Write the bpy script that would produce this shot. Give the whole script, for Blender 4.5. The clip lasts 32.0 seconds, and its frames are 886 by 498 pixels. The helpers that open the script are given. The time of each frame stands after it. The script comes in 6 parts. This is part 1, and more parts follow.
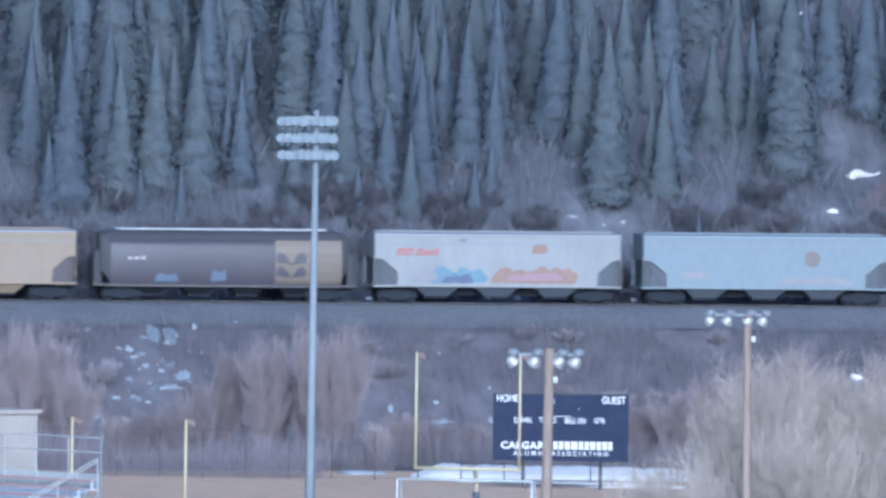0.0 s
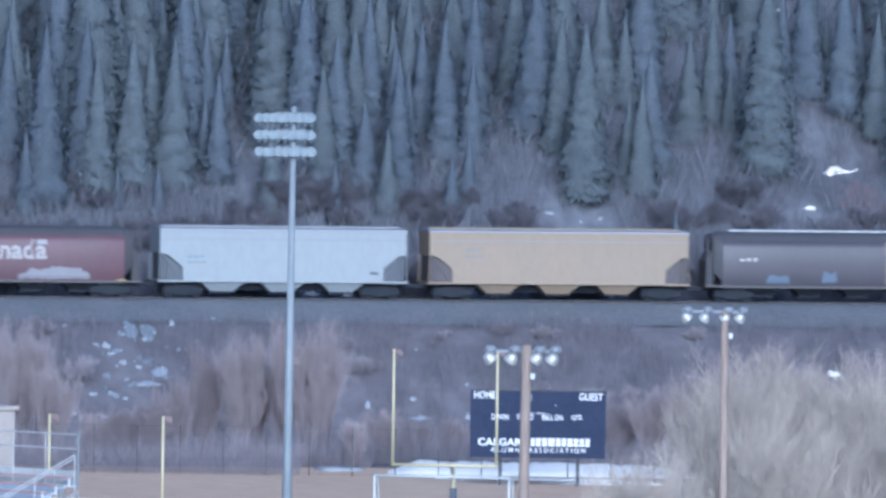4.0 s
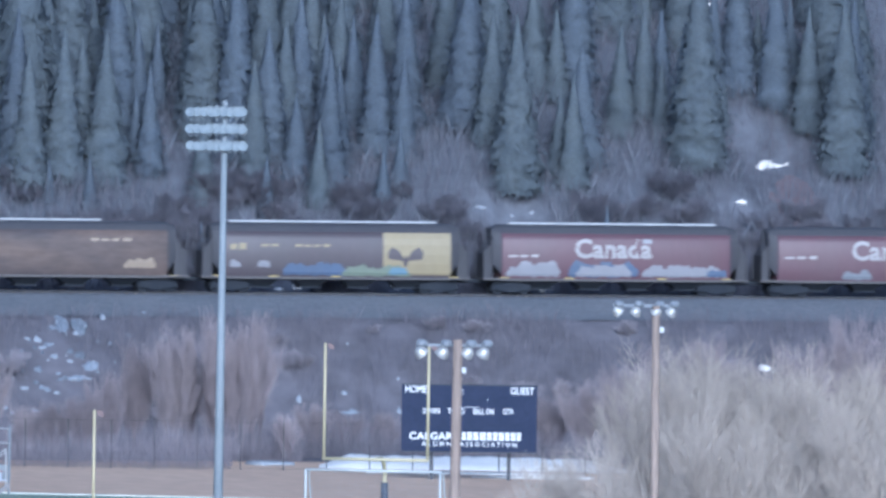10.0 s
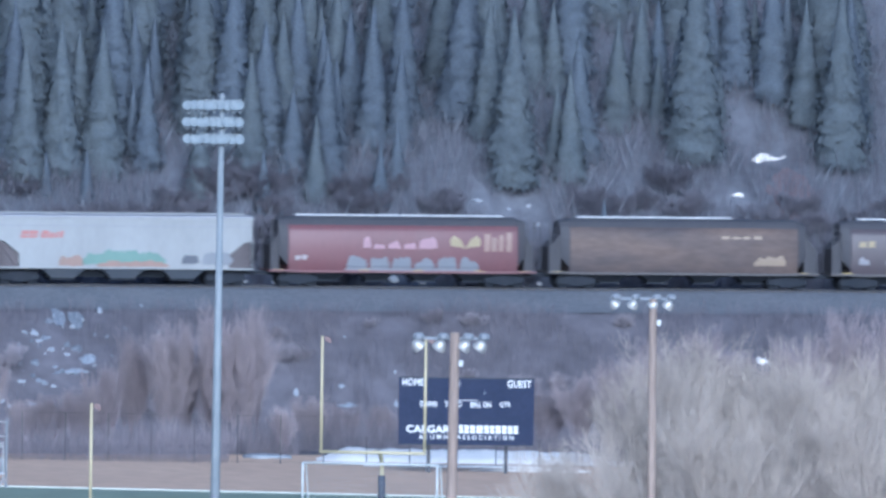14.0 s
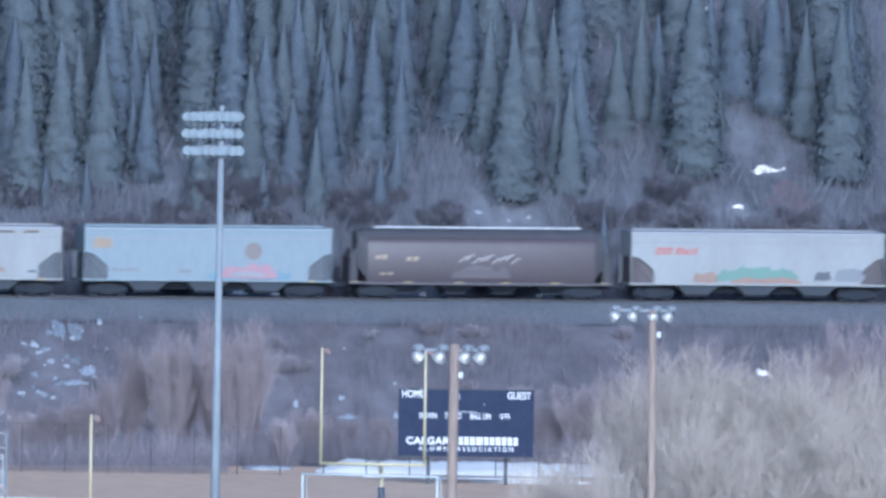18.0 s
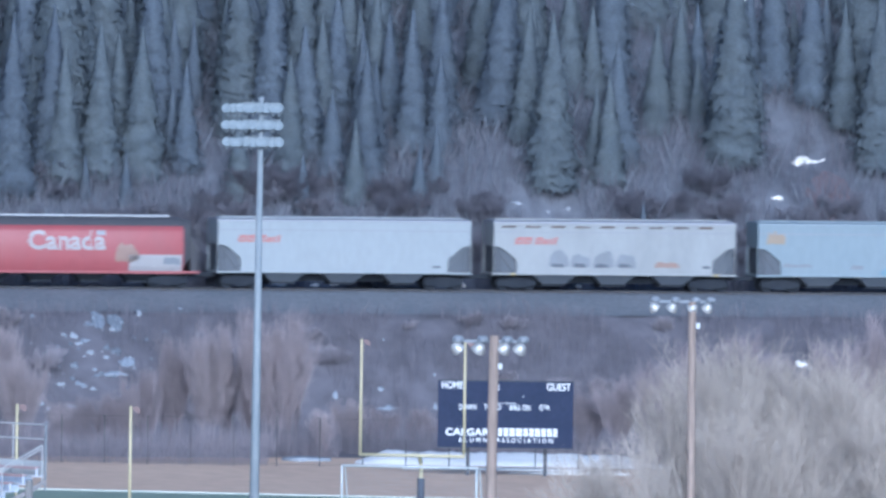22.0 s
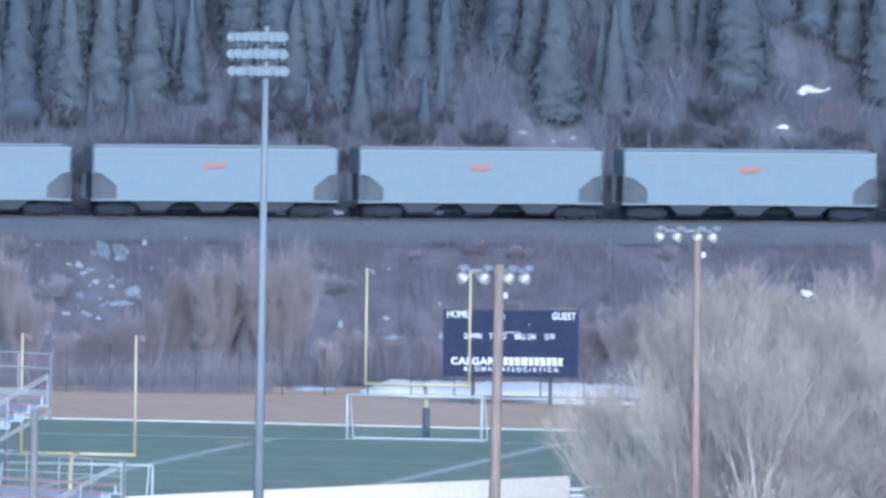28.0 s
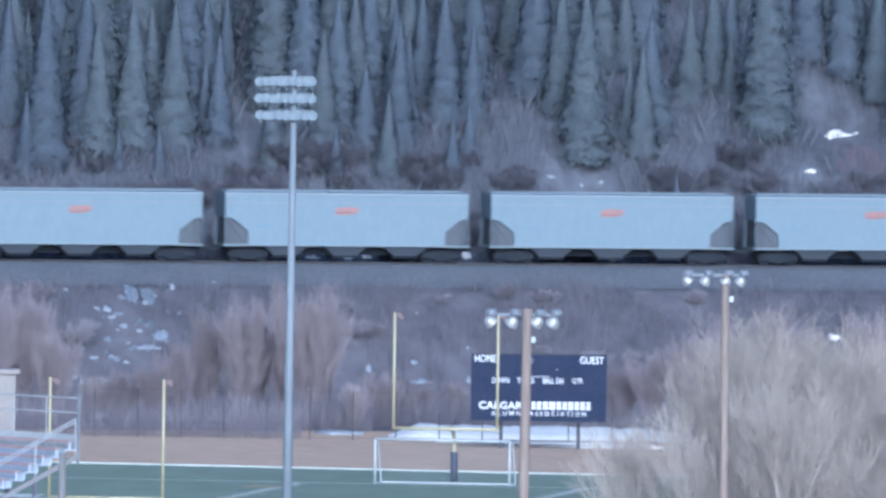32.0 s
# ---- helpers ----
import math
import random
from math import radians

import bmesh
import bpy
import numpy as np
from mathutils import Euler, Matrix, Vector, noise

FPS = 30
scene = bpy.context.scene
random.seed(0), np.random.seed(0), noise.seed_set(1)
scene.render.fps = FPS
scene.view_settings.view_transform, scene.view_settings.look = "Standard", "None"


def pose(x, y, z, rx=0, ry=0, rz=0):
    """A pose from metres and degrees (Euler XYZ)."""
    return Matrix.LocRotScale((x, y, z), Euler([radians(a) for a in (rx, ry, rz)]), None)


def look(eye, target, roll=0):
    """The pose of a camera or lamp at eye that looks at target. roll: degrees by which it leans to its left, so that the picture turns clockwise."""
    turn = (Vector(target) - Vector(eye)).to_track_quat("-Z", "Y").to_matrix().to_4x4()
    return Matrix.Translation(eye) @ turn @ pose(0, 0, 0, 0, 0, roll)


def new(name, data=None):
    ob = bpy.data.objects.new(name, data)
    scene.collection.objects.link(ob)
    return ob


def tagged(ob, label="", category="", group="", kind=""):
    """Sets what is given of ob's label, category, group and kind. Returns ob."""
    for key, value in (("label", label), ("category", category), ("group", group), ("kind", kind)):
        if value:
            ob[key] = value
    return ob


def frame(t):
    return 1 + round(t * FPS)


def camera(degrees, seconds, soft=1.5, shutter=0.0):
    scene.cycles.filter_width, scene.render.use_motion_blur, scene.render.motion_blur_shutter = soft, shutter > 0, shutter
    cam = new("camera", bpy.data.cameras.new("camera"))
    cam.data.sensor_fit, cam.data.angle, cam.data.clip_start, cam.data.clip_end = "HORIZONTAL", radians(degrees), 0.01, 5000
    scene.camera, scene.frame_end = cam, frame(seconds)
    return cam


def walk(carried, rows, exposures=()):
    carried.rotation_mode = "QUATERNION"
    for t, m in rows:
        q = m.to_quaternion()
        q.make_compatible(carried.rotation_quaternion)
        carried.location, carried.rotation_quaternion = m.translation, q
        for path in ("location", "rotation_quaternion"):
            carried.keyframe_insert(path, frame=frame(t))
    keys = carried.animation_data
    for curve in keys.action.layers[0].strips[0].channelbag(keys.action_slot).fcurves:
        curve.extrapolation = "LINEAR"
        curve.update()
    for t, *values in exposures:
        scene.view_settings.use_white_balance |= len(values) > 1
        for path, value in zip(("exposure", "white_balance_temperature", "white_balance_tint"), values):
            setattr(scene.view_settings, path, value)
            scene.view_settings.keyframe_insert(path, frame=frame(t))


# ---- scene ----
# The camera stands on a bluff 43 m above the sports field and turns a little; rows: seconds, yaw, pitch, roll.
cam = camera(2.4813, 32.0, soft=3.0, shutter=0.7)
EYE = 43.0
TURNS = [
    (0.0, 0.1430, -1.4700, 0.785),
    (0.5, 0.1264, -1.4859, 0.799),
    (1.0, 0.1311, -1.5005, 0.799),
    (1.5, 0.1260, -1.5291, 0.789),
    (2.0, 0.1180, -1.5610, 0.795),
    (2.5, 0.1101, -1.5453, 0.787),
    (3.0, 0.0997, -1.5482, 0.791),
    (3.5, 0.0971, -1.5169, 0.808),
    (5.5, 0.0082, -1.4296, 0.811),
    (6.0, -0.0019, -1.4661, 0.805),
    (6.5, -0.0239, -1.4832, 0.810),
    (7.0, -0.0246, -1.5244, 0.805),
    (7.5, -0.0556, -1.5128, 0.809),
    (8.0, -0.0653, -1.4971, 0.806),
    (8.5, -0.0748, -1.4800, 0.805),
    (9.0, -0.0939, -1.4707, 0.815),
    (9.5, -0.1039, -1.4852, 0.813),
    (10.0, -0.1136, -1.4924, 0.814),
    (10.5, -0.1040, -1.5053, 0.819),
    (11.0, -0.1091, -1.5017, 0.806),
    (11.5, -0.1019, -1.5186, 0.811),
    (12.0, -0.0903, -1.5552, 0.809),
    (12.5, -0.0676, -1.6042, 0.805),
    (13.0, -0.0765, -1.4801, 0.793),
    (13.5, -0.1022, -1.5219, 0.789),
    (15.5, -0.1519, -1.4567, 0.815),
    (16.0, -0.1490, -1.4855, 0.798),
    (16.5, -0.1342, -1.4569, 0.800),
    (17.0, -0.1105, -1.4617, 0.804),
    (17.5, -0.1178, -1.4644, 0.811),
    (18.0, -0.1224, -1.4789, 0.807),
    (18.5, -0.1219, -1.5298, 0.811),
    (19.0, -0.1195, -1.5834, 0.811),
    (19.5, -0.0967, -1.6311, 0.815),
    (20.0, -0.0779, -1.6543, 0.818),
    (20.5, -0.0535, -1.6834, 0.817),
    (21.0, -0.0309, -1.6332, 0.818),
    (21.5, -0.0171, -1.5270, 0.805),
    (22.0, -0.0121, -1.5050, 0.803),
    (22.5, -0.0111, -1.5147, 0.799),
    (23.0, -0.0342, -1.4895, 0.783),
    (23.5, -0.0145, -1.4950, 0.800),
    (24.0, -0.0049, -1.4999, 0.793),
    (24.5, 0.0104, -1.4975, 0.787),
    (26.5, -0.0184, -1.5527, 0.790),
    (27.0, -0.0111, -1.6111, 0.789),
    (27.5, -0.0118, -1.6449, 0.788),
    (28.0, -0.0001, -1.7037, 0.795),
    (28.5, 0.0082, -1.7441, 0.784),
    (29.0, 0.0029, -1.7611, 0.784),
    (29.5, 0.0127, -1.7940, 0.782),
    (30.0, 0.0248, -1.8078, 0.791),
    (30.5, 0.0447, -1.7553, 0.792),
    (31.0, 0.0464, -1.6728, 0.794),
    (31.5, 0.0715, -1.6098, 0.785),
    (32.0, 0.0798, -1.5808, 0.784),
]
walk(cam, [(t, pose(0, 0, EYE, 90 + pitch, 0, yaw) @ pose(0, 0, 0, 0, 0, roll)) for t, yaw, pitch, roll in TURNS],
     exposures=[(0.0, 0.97, 4640, 9), (32.0, 0.97, 4640, 9)])

# ---- sky and sun: low hazy winter sun behind the camera, a little to the right ----
SUN_TO = Vector((0.11, -0.93, 0.345)).normalized()
world = bpy.data.worlds.new("sky")
scene.world = world
world.use_nodes = True
wn = world.node_tree
sky = wn.nodes.new("ShaderNodeTexSky")
sky.sky_type, sky.sun_disc = "NISHITA", False
sky.sun_elevation = math.asin(SUN_TO.z)
sky.sun_rotation = math.atan2(SUN_TO.x, SUN_TO.y)
sky.dust_density, sky.ozone_density = 2.0, 2.0
wn.links.new(sky.outputs[0], wn.nodes["Background"].inputs[0])
wn.nodes["Background"].inputs[1].default_value = 0.065
sun = new("sun", bpy.data.lights.new("sun", "SUN"))
sun.data.energy, sun.data.angle, sun.data.color = 2.2, radians(38), (1.0, 0.93, 0.84)
sun.matrix_world = look((0, 0, 0), -SUN_TO)


# ---- materials ----
MATS = {}


def mat(name, col, col2=None, scale=1.0, rough=0.7, metal=0.0, bump=0.0, fine=0.0, rnd=0.0, stretch=(1, 1, 1), lo=0.35, hi=0.65, glass=False):
    """Two base colours mixed by a coarse noise, with a finer grain, a bump and a change from piece to piece."""
    m = bpy.data.materials.new(name)
    m.use_nodes = True
    nt = m.node_tree
    b = nt.nodes["Principled BSDF"]
    b.inputs["Roughness"].default_value, b.inputs["Metallic"].default_value = rough, metal
    b.inputs["Base Color"].default_value = (*col, 1)
    if glass:
        b.inputs["Transmission Weight"].default_value = 1.0
    if col2:
        tc, mp = nt.nodes.new("ShaderNodeTexCoord"), nt.nodes.new("ShaderNodeMapping")
        mp.inputs["Scale"].default_value = stretch
        nt.links.new(tc.outputs["Object"], mp.inputs["Vector"])
        info = nt.nodes.new("ShaderNodeObjectInfo")
        add = nt.nodes.new("ShaderNodeVectorMath")
        mul = nt.nodes.new("ShaderNodeVectorMath")
        mul.operation = "SCALE"
        mul.inputs[0].default_value = (37, 19, 53)
        nt.links.new(info.outputs["Random"], mul.inputs["Scale"])
        nt.links.new(mp.outputs[0], add.inputs[0])
        nt.links.new(mul.outputs[0], add.inputs[1])
        n1 = nt.nodes.new("ShaderNodeTexNoise")
        n1.inputs["Scale"].default_value, n1.inputs["Detail"].default_value = scale, 4
        n2 = nt.nodes.new("ShaderNodeTexNoise")
        n2.inputs["Scale"].default_value, n2.inputs["Detail"].default_value = scale * 9, 3
        for n in (n1, n2):
            nt.links.new(add.outputs[0], n.inputs["Vector"])
        ramp = nt.nodes.new("ShaderNodeMapRange")
        ramp.inputs["From Min"].default_value, ramp.inputs["From Max"].default_value = lo, hi
        nt.links.new(n1.outputs["Fac"], ramp.inputs["Value"])
        mix = nt.nodes.new("ShaderNodeMix")
        mix.data_type = "RGBA"
        mix.inputs["A"].default_value, mix.inputs["B"].default_value = (*col, 1), (*col2, 1)
        nt.links.new(ramp.outputs[0], mix.inputs["Factor"])
        hsv = nt.nodes.new("ShaderNodeHueSaturation")
        val = nt.nodes.new("ShaderNodeMapRange")
        val.inputs["From Min"].default_value, val.inputs["From Max"].default_value = 0.3, 0.7
        val.inputs["To Min"].default_value, val.inputs["To Max"].default_value = 1 - fine, 1 + fine
        nt.links.new(n2.outputs["Fac"], val.inputs["Value"])
        out = val.outputs[0]
        if rnd:
            r = nt.nodes.new("ShaderNodeMapRange")
            r.inputs["To Min"].default_value, r.inputs["To Max"].default_value = 1 - rnd, 1 + rnd
            nt.links.new(info.outputs["Random"], r.inputs["Value"])
            mm = nt.nodes.new("ShaderNodeMath")
            mm.operation = "MULTIPLY"
            nt.links.new(out, mm.inputs[0])
            nt.links.new(r.outputs[0], mm.inputs[1])
            out = mm.outputs[0]
        nt.links.new(out, hsv.inputs["Value"])
        nt.links.new(mix.outputs["Result"], hsv.inputs["Color"])
        nt.links.new(hsv.outputs[0], b.inputs["Base Color"])
        if bump:
            bp = nt.nodes.new("ShaderNodeBump")
            bp.inputs["Strength"].default_value, bp.inputs["Distance"].default_value = bump, 0.05
            nt.links.new(n2.outputs["Fac"], bp.inputs["Height"])
            nt.links.new(bp.outputs[0], b.inputs["Normal"])
    MATS[name] = m
    return m


def two_sided_leaf(m, weight=0.5):
    """Thin leaves and needles let some light through."""
    nt = m.node_tree
    b, out = nt.nodes["Principled BSDF"], nt.nodes["Material Output"]
    tr, mx = nt.nodes.new("ShaderNodeBsdfTranslucent"), nt.nodes.new("ShaderNodeMixShader")
    for l in b.inputs["Base Color"].links:
        nt.links.new(l.from_socket, tr.inputs["Color"])
    mx.inputs[0].default_value = weight
    nt.links.new(b.outputs[0], mx.inputs[1])
    nt.links.new(tr.outputs[0], mx.inputs[2])
    nt.links.new(mx.outputs[0], out.inputs["Surface"])
    return m


# Distance haze is in the colours: forest and bank bluish, near materials warmed.
SOIL = mat("dry_soil", (0.112, 0.106, 0.125), (0.132, 0.122, 0.138), 0.06, 0.95, fine=0.25, bump=0.4)
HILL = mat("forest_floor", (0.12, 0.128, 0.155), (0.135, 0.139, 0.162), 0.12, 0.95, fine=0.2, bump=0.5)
DRYGRASS = mat("dry_grass", (0.55, 0.385, 0.27), (0.59, 0.42, 0.296), 0.12, 0.95, fine=0.08, bump=0.15, stretch=(1, 0.3, 1))
TURF = mat("artificial_turf", (0.21, 0.256, 0.186), (0.232, 0.278, 0.205), 0.05, 0.9, fine=0.08, bump=0.2, stretch=(1, 0.25, 1))
LINE = mat("field_paint", (0.70, 0.71, 0.64), (0.58, 0.6, 0.54), 0.8, 0.8, fine=0.1)
LOGO = mat("field_gold_paint", (0.38, 0.32, 0.2), (0.32, 0.29, 0.19), 0.6, 0.85, fine=0.1)
SNOW = mat("snow", (0.90, 0.86, 0.81), (0.82, 0.79, 0.75), 0.5, 0.75, fine=0.06, bump=0.5)
ROOFSNOW = mat("old_roof_snow", (0.84, 0.80, 0.76), (0.78, 0.74, 0.70), 0.4, 0.8, fine=0.06, bump=0.3)
# Grey-blue, about a third as bright as the other two snows.
GREYSNOW = mat("patchy_snow", (0.31, 0.33, 0.365), (0.25, 0.27, 0.305), 0.6, 0.85, fine=0.08, bump=0.3)
BALLAST = mat("ballast_gravel", (0.125, 0.134, 0.152), (0.145, 0.151, 0.168), 0.35, 0.95, fine=0.14, bump=0.3)
CLAY = mat("red_clay", (0.165, 0.122, 0.132), (0.185, 0.132, 0.14), 0.8, 0.95, fine=0.2, bump=0.5)
ROCK = mat("bank_rock", (0.15, 0.168, 0.205), (0.215, 0.236, 0.275), 0.7, 0.9, fine=0.25, bump=0.8, rnd=0.2)
WATER = mat("river_water", (0.05, 0.09, 0.10), (0.07, 0.11, 0.12), 0.3, 0.12, fine=0.1, bump=0.15)
# Needles far paler and bluer than real ones: the haze is painted in.
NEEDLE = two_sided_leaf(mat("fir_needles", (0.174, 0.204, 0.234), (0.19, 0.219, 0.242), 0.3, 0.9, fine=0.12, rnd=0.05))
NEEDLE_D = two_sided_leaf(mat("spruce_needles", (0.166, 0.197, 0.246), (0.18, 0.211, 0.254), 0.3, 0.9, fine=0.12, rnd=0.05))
TRUNK = mat("fir_bark", (0.16, 0.14, 0.13), (0.22, 0.19, 0.17), 1.5, 0.95, fine=0.25, bump=0.8, stretch=(1, 1, 0.2))
TWIG_TAN = mat("pale_twigs", (0.41, 0.36, 0.315), (0.455, 0.40, 0.35), 0.25, 0.95, fine=0.10, rnd=0.06)
PALEBARK = mat("pale_poplar_bark", (0.60, 0.55, 0.50), (0.50, 0.455, 0.41), 0.8, 0.9, fine=0.15, stretch=(1, 1, 0.2))
TWIG_ROSE = mat("rosy_twigs", (0.288, 0.248, 0.264), (0.318, 0.272, 0.284), 0.25, 0.95, fine=0.10, rnd=0.08)
BRUSH = mat("low_brush", (0.140, 0.132, 0.156), (0.166, 0.152, 0.172), 0.2, 0.9, fine=0.15)
TWIG_DARK = mat("dark_twigs", (0.26, 0.238, 0.265), (0.285, 0.258, 0.28), 0.25, 0.95, fine=0.12, rnd=0.1)
FENCEBRUSH = mat("fence_brush_stems", (0.175, 0.162, 0.188), (0.215, 0.19, 0.21), 0.2, 0.95, fine=0.2)
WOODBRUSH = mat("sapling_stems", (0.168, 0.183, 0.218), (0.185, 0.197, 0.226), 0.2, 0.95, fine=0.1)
SLOPEBRUSH = mat("slope_brush_stems", (0.118, 0.117, 0.144), (0.135, 0.128, 0.152), 0.2, 0.95, fine=0.12)
STEEL = mat("galvanised_steel", (0.215, 0.242, 0.265), (0.245, 0.272, 0.295), 0.9, 0.7, 0.0, fine=0.06)
RAILING = mat("railing_paint", (0.50, 0.51, 0.51), (0.44, 0.455, 0.46), 1.2, 0.5, 0.1, fine=0.06)
HOOD = mat("lamp_hood", (0.228, 0.264, 0.29), (0.2, 0.232, 0.258), 2.5, 0.75, 0.0, fine=0.08)
BALLASTBOX = mat("lamp_gear_box", (0.20, 0.22, 0.25), (0.24, 0.26, 0.29), 2.0, 0.7, 0.0, fine=0.1)
REFLECTOR = mat("lamp_reflector", (0.52, 0.51, 0.49), (0.42, 0.42, 0.41), 5.0, 0.35, 0.3, fine=0.08)
POLEWOOD = mat("weathered_pole_wood", (0.255, 0.198, 0.165), (0.30, 0.238, 0.20), 1.3, 0.9, fine=0.2, bump=0.5, stretch=(1, 1, 0.08))
GREYWOOD = mat("silvered_pole_wood", (0.19, 0.185, 0.18), (0.23, 0.22, 0.21), 1.3, 0.9, fine=0.2, bump=0.5, stretch=(1, 1, 0.08))
POSTGREY = mat("dark_stand_post", (0.15, 0.145, 0.185), (0.18, 0.172, 0.21), 1.0, 0.7, fine=0.1)
YELLOW = mat("goal_yellow_paint", (0.55, 0.48, 0.30), (0.50, 0.44, 0.28), 1.5, 0.45, fine=0.06)
WHITEPOST = mat("goal_white_paint", (0.56, 0.58, 0.58), (0.5, 0.52, 0.53), 1.5, 0.45, fine=0.05)
PAD = mat("post_pad_vinyl", (0.06, 0.07, 0.1), (0.08, 0.09, 0.12), 2.0, 0.6, fine=0.1)
BOARD = mat("scoreboard_navy", (0.020, 0.028, 0.062), (0.026, 0.034, 0.07), 0.6, 0.95, fine=0.08)
LETTER = mat("scoreboard_white", (0.74, 0.76, 0.78), (0.68, 0.7, 0.72), 3.0, 0.6, fine=0.05)
DARKSTEEL = mat("dark_steel", (0.06, 0.064, 0.078), (0.075, 0.078, 0.09), 1.2, 0.7, 0.0, fine=0.2)
STRINGER = mat("dull_aluminium", (0.30, 0.285, 0.285), (0.35, 0.335, 0.335), 0.8, 0.6, 0.2, fine=0.1)
RISER = mat("pale_blue_riser", (0.60, 0.66, 0.76), (0.53, 0.58, 0.67), 0.9, 0.6, 0.0, fine=0.1)
SEAT_RED = mat("seat_red_paint", (0.40, 0.27, 0.265), (0.43, 0.31, 0.30), 0.9, 0.6, fine=0.12)
SEAT_ALU = mat("bleacher_aluminium", (0.52, 0.56, 0.63), (0.58, 0.61, 0.67), 0.8, 0.5, 0.0, fine=0.1)
WALLWHITE = mat("white_wall_paint", (0.74, 0.655, 0.55), (0.69, 0.61, 0.52), 0.4, 0.8, fine=0.05)
# Press box white, about half as bright as the wall white.
CABINWHITE = mat("weathered_cabin_paint", (0.40, 0.365, 0.34), (0.35, 0.32, 0.30), 0.6, 0.85, fine=0.06)
NETCORD = mat("net_cord", (0.7, 0.7, 0.7), (0.6, 0.6, 0.6), 2.0, 0.8)
FENCE = mat("fence_steel", (0.07, 0.07, 0.08), (0.1, 0.1, 0.11), 1.5, 0.6, 0.3, fine=0.1)
TIE = mat("wooden_tie", (0.10, 0.085, 0.075), (0.15, 0.13, 0.11), 1.0, 0.95, fine=0.25, bump=0.4)
RAILSTEEL = mat("rail_steel", (0.05, 0.05, 0.058), (0.062, 0.06, 0.066), 0.8, 0.7, 0.0, fine=0.15)
TRUCK = mat("bogie_steel", (0.015, 0.019, 0.028), (0.022, 0.026, 0.035), 0.9, 0.9, 0.0, fine=0.2)
WALKWAY = mat("walkway_galvanised", (0.50, 0.515, 0.53), (0.42, 0.435, 0.455), 1.5, 0.6, fine=0.08)
FLAG = mat("wind_ribbon", (0.22, 0.155, 0.15), (0.2, 0.14, 0.14), 3.0, 0.8)


def paint(name, col, dirt=0.78, rough=0.5):
    c2 = tuple(c * dirt + 0.02 for c in col)
    return mat(name, col, c2, 0.45, rough, fine=0.05, stretch=(1.0, 1.0, 0.35), lo=0.42, hi=0.75)


# ---- mesh helpers ----
def box(bm, x0, x1, y0, y1, z0, z1, m=None):
    vs = [Vector((x, y, z)) for x in (x0, x1) for y in (y0, y1) for z in (z0, z1)]
    if m:
        vs = [m @ v for v in vs]
    v = [bm.verts.new(p) for p in vs]
    for f in ((0, 1, 3, 2), (4, 6, 7, 5), (0, 4, 5, 1), (2, 3, 7, 6), (0, 2, 6, 4), (1, 5, 7, 3)):
        bm.faces.new([v[i] for i in f])


def tube(bm, a, b, r0, r1=None, n=8, cap=True):
    a, b = Vector(a), Vector(b)
    r1 = r0 if r1 is None else r1
    d = (b - a).normalized()
    s = d.orthogonal().normalized()
    t = d.cross(s)
    ring = []
    for p, r in ((a, r0), (b, r1)):
        ring.append([bm.verts.new(p + (s * math.cos(k * 2 * math.pi / n) + t * math.sin(k * 2 * math.pi / n)) * r) for k in range(n)])
    for k in range(n):
        bm.faces.new((ring[0][k], ring[0][(k + 1) % n], ring[1][(k + 1) % n], ring[1][k]))
    if cap:
        bm.faces.new(ring[0][::-1])
        bm.faces.new(ring[1])


def path_tube(bm, pts, r, n=8):
    for a, b in zip(pts, pts[1:]):
        tube(bm, a, b, r, r, n)


def extrude_xz(bm, pts, y0, y1):
    """A closed outline in x and z, pulled along y."""
    a = [bm.verts.new((x, y0, z)) for x, z in pts]
    b = [bm.verts.new((x, y1, z)) for x, z in pts]
    n = len(pts)
    for k in range(n):
        bm.faces.new((a[k], b[k], b[(k + 1) % n], a[(k + 1) % n]))
    bm.faces.new(a)
    bm.faces.new(b[::-1])


def lathe(bm, prof, m, n=14):
    rings = []
    for r, z in prof:
        rings.append([bm.verts.new(m @ Vector((r * math.cos(k * 2 * math.pi / n), r * math.sin(k * 2 * math.pi / n), z))) for k in range(n)])
    for a, b in zip(rings, rings[1:]):
        for k in range(n):
            bm.faces.new((a[k], a[(k + 1) % n], b[(k + 1) % n], b[k]))
    bm.faces.new(rings[0][::-1])
    bm.faces.new(rings[-1])


def mesh_of(name, bm, material, bevel=0.0, smooth=False):
    if bevel:
        bmesh.ops.bevel(bm, geom=bm.edges[:], offset=bevel, segments=1, affect="EDGES", clamp_overlap=True)
    bmesh.ops.recalc_face_normals(bm, faces=bm.faces[:])
    me = bpy.data.meshes.new(name)
    bm.to_mesh(me)
    bm.free()
    me.materials.append(material)
    if smooth:
        for p in me.polygons:
            p.use_smooth = True
    return me


def part(name, bm, material, parent, label="", bevel=0.0, smooth=False, kind=""):
    ob = new(name, bm if isinstance(bm, bpy.types.Mesh) else mesh_of(name, bm, material, bevel, smooth))
    ob.parent = parent
    return tagged(ob, label, kind=kind)


def thing(name, label, category, m=None, group="", kind=""):
    ob = new(name)
    ob.empty_display_size = 0.2
    if m:
        ob.matrix_basis = m
    return tagged(ob, label, category, group, kind)


def solid(name, bm, material, label, category, m=None, group="", kind="", bevel=0.0, smooth=False):
    ob = new(name, mesh_of(name, bm, material, bevel, smooth))
    if m:
        ob.matrix_basis = m
    return tagged(ob, label, category, group, kind)


def raw_mesh(name, verts, faces, material):
    me = bpy.data.meshes.new(name)
    me.from_pydata(verts, [], faces)
    me.materials.append(material)
    me.update()
    return me


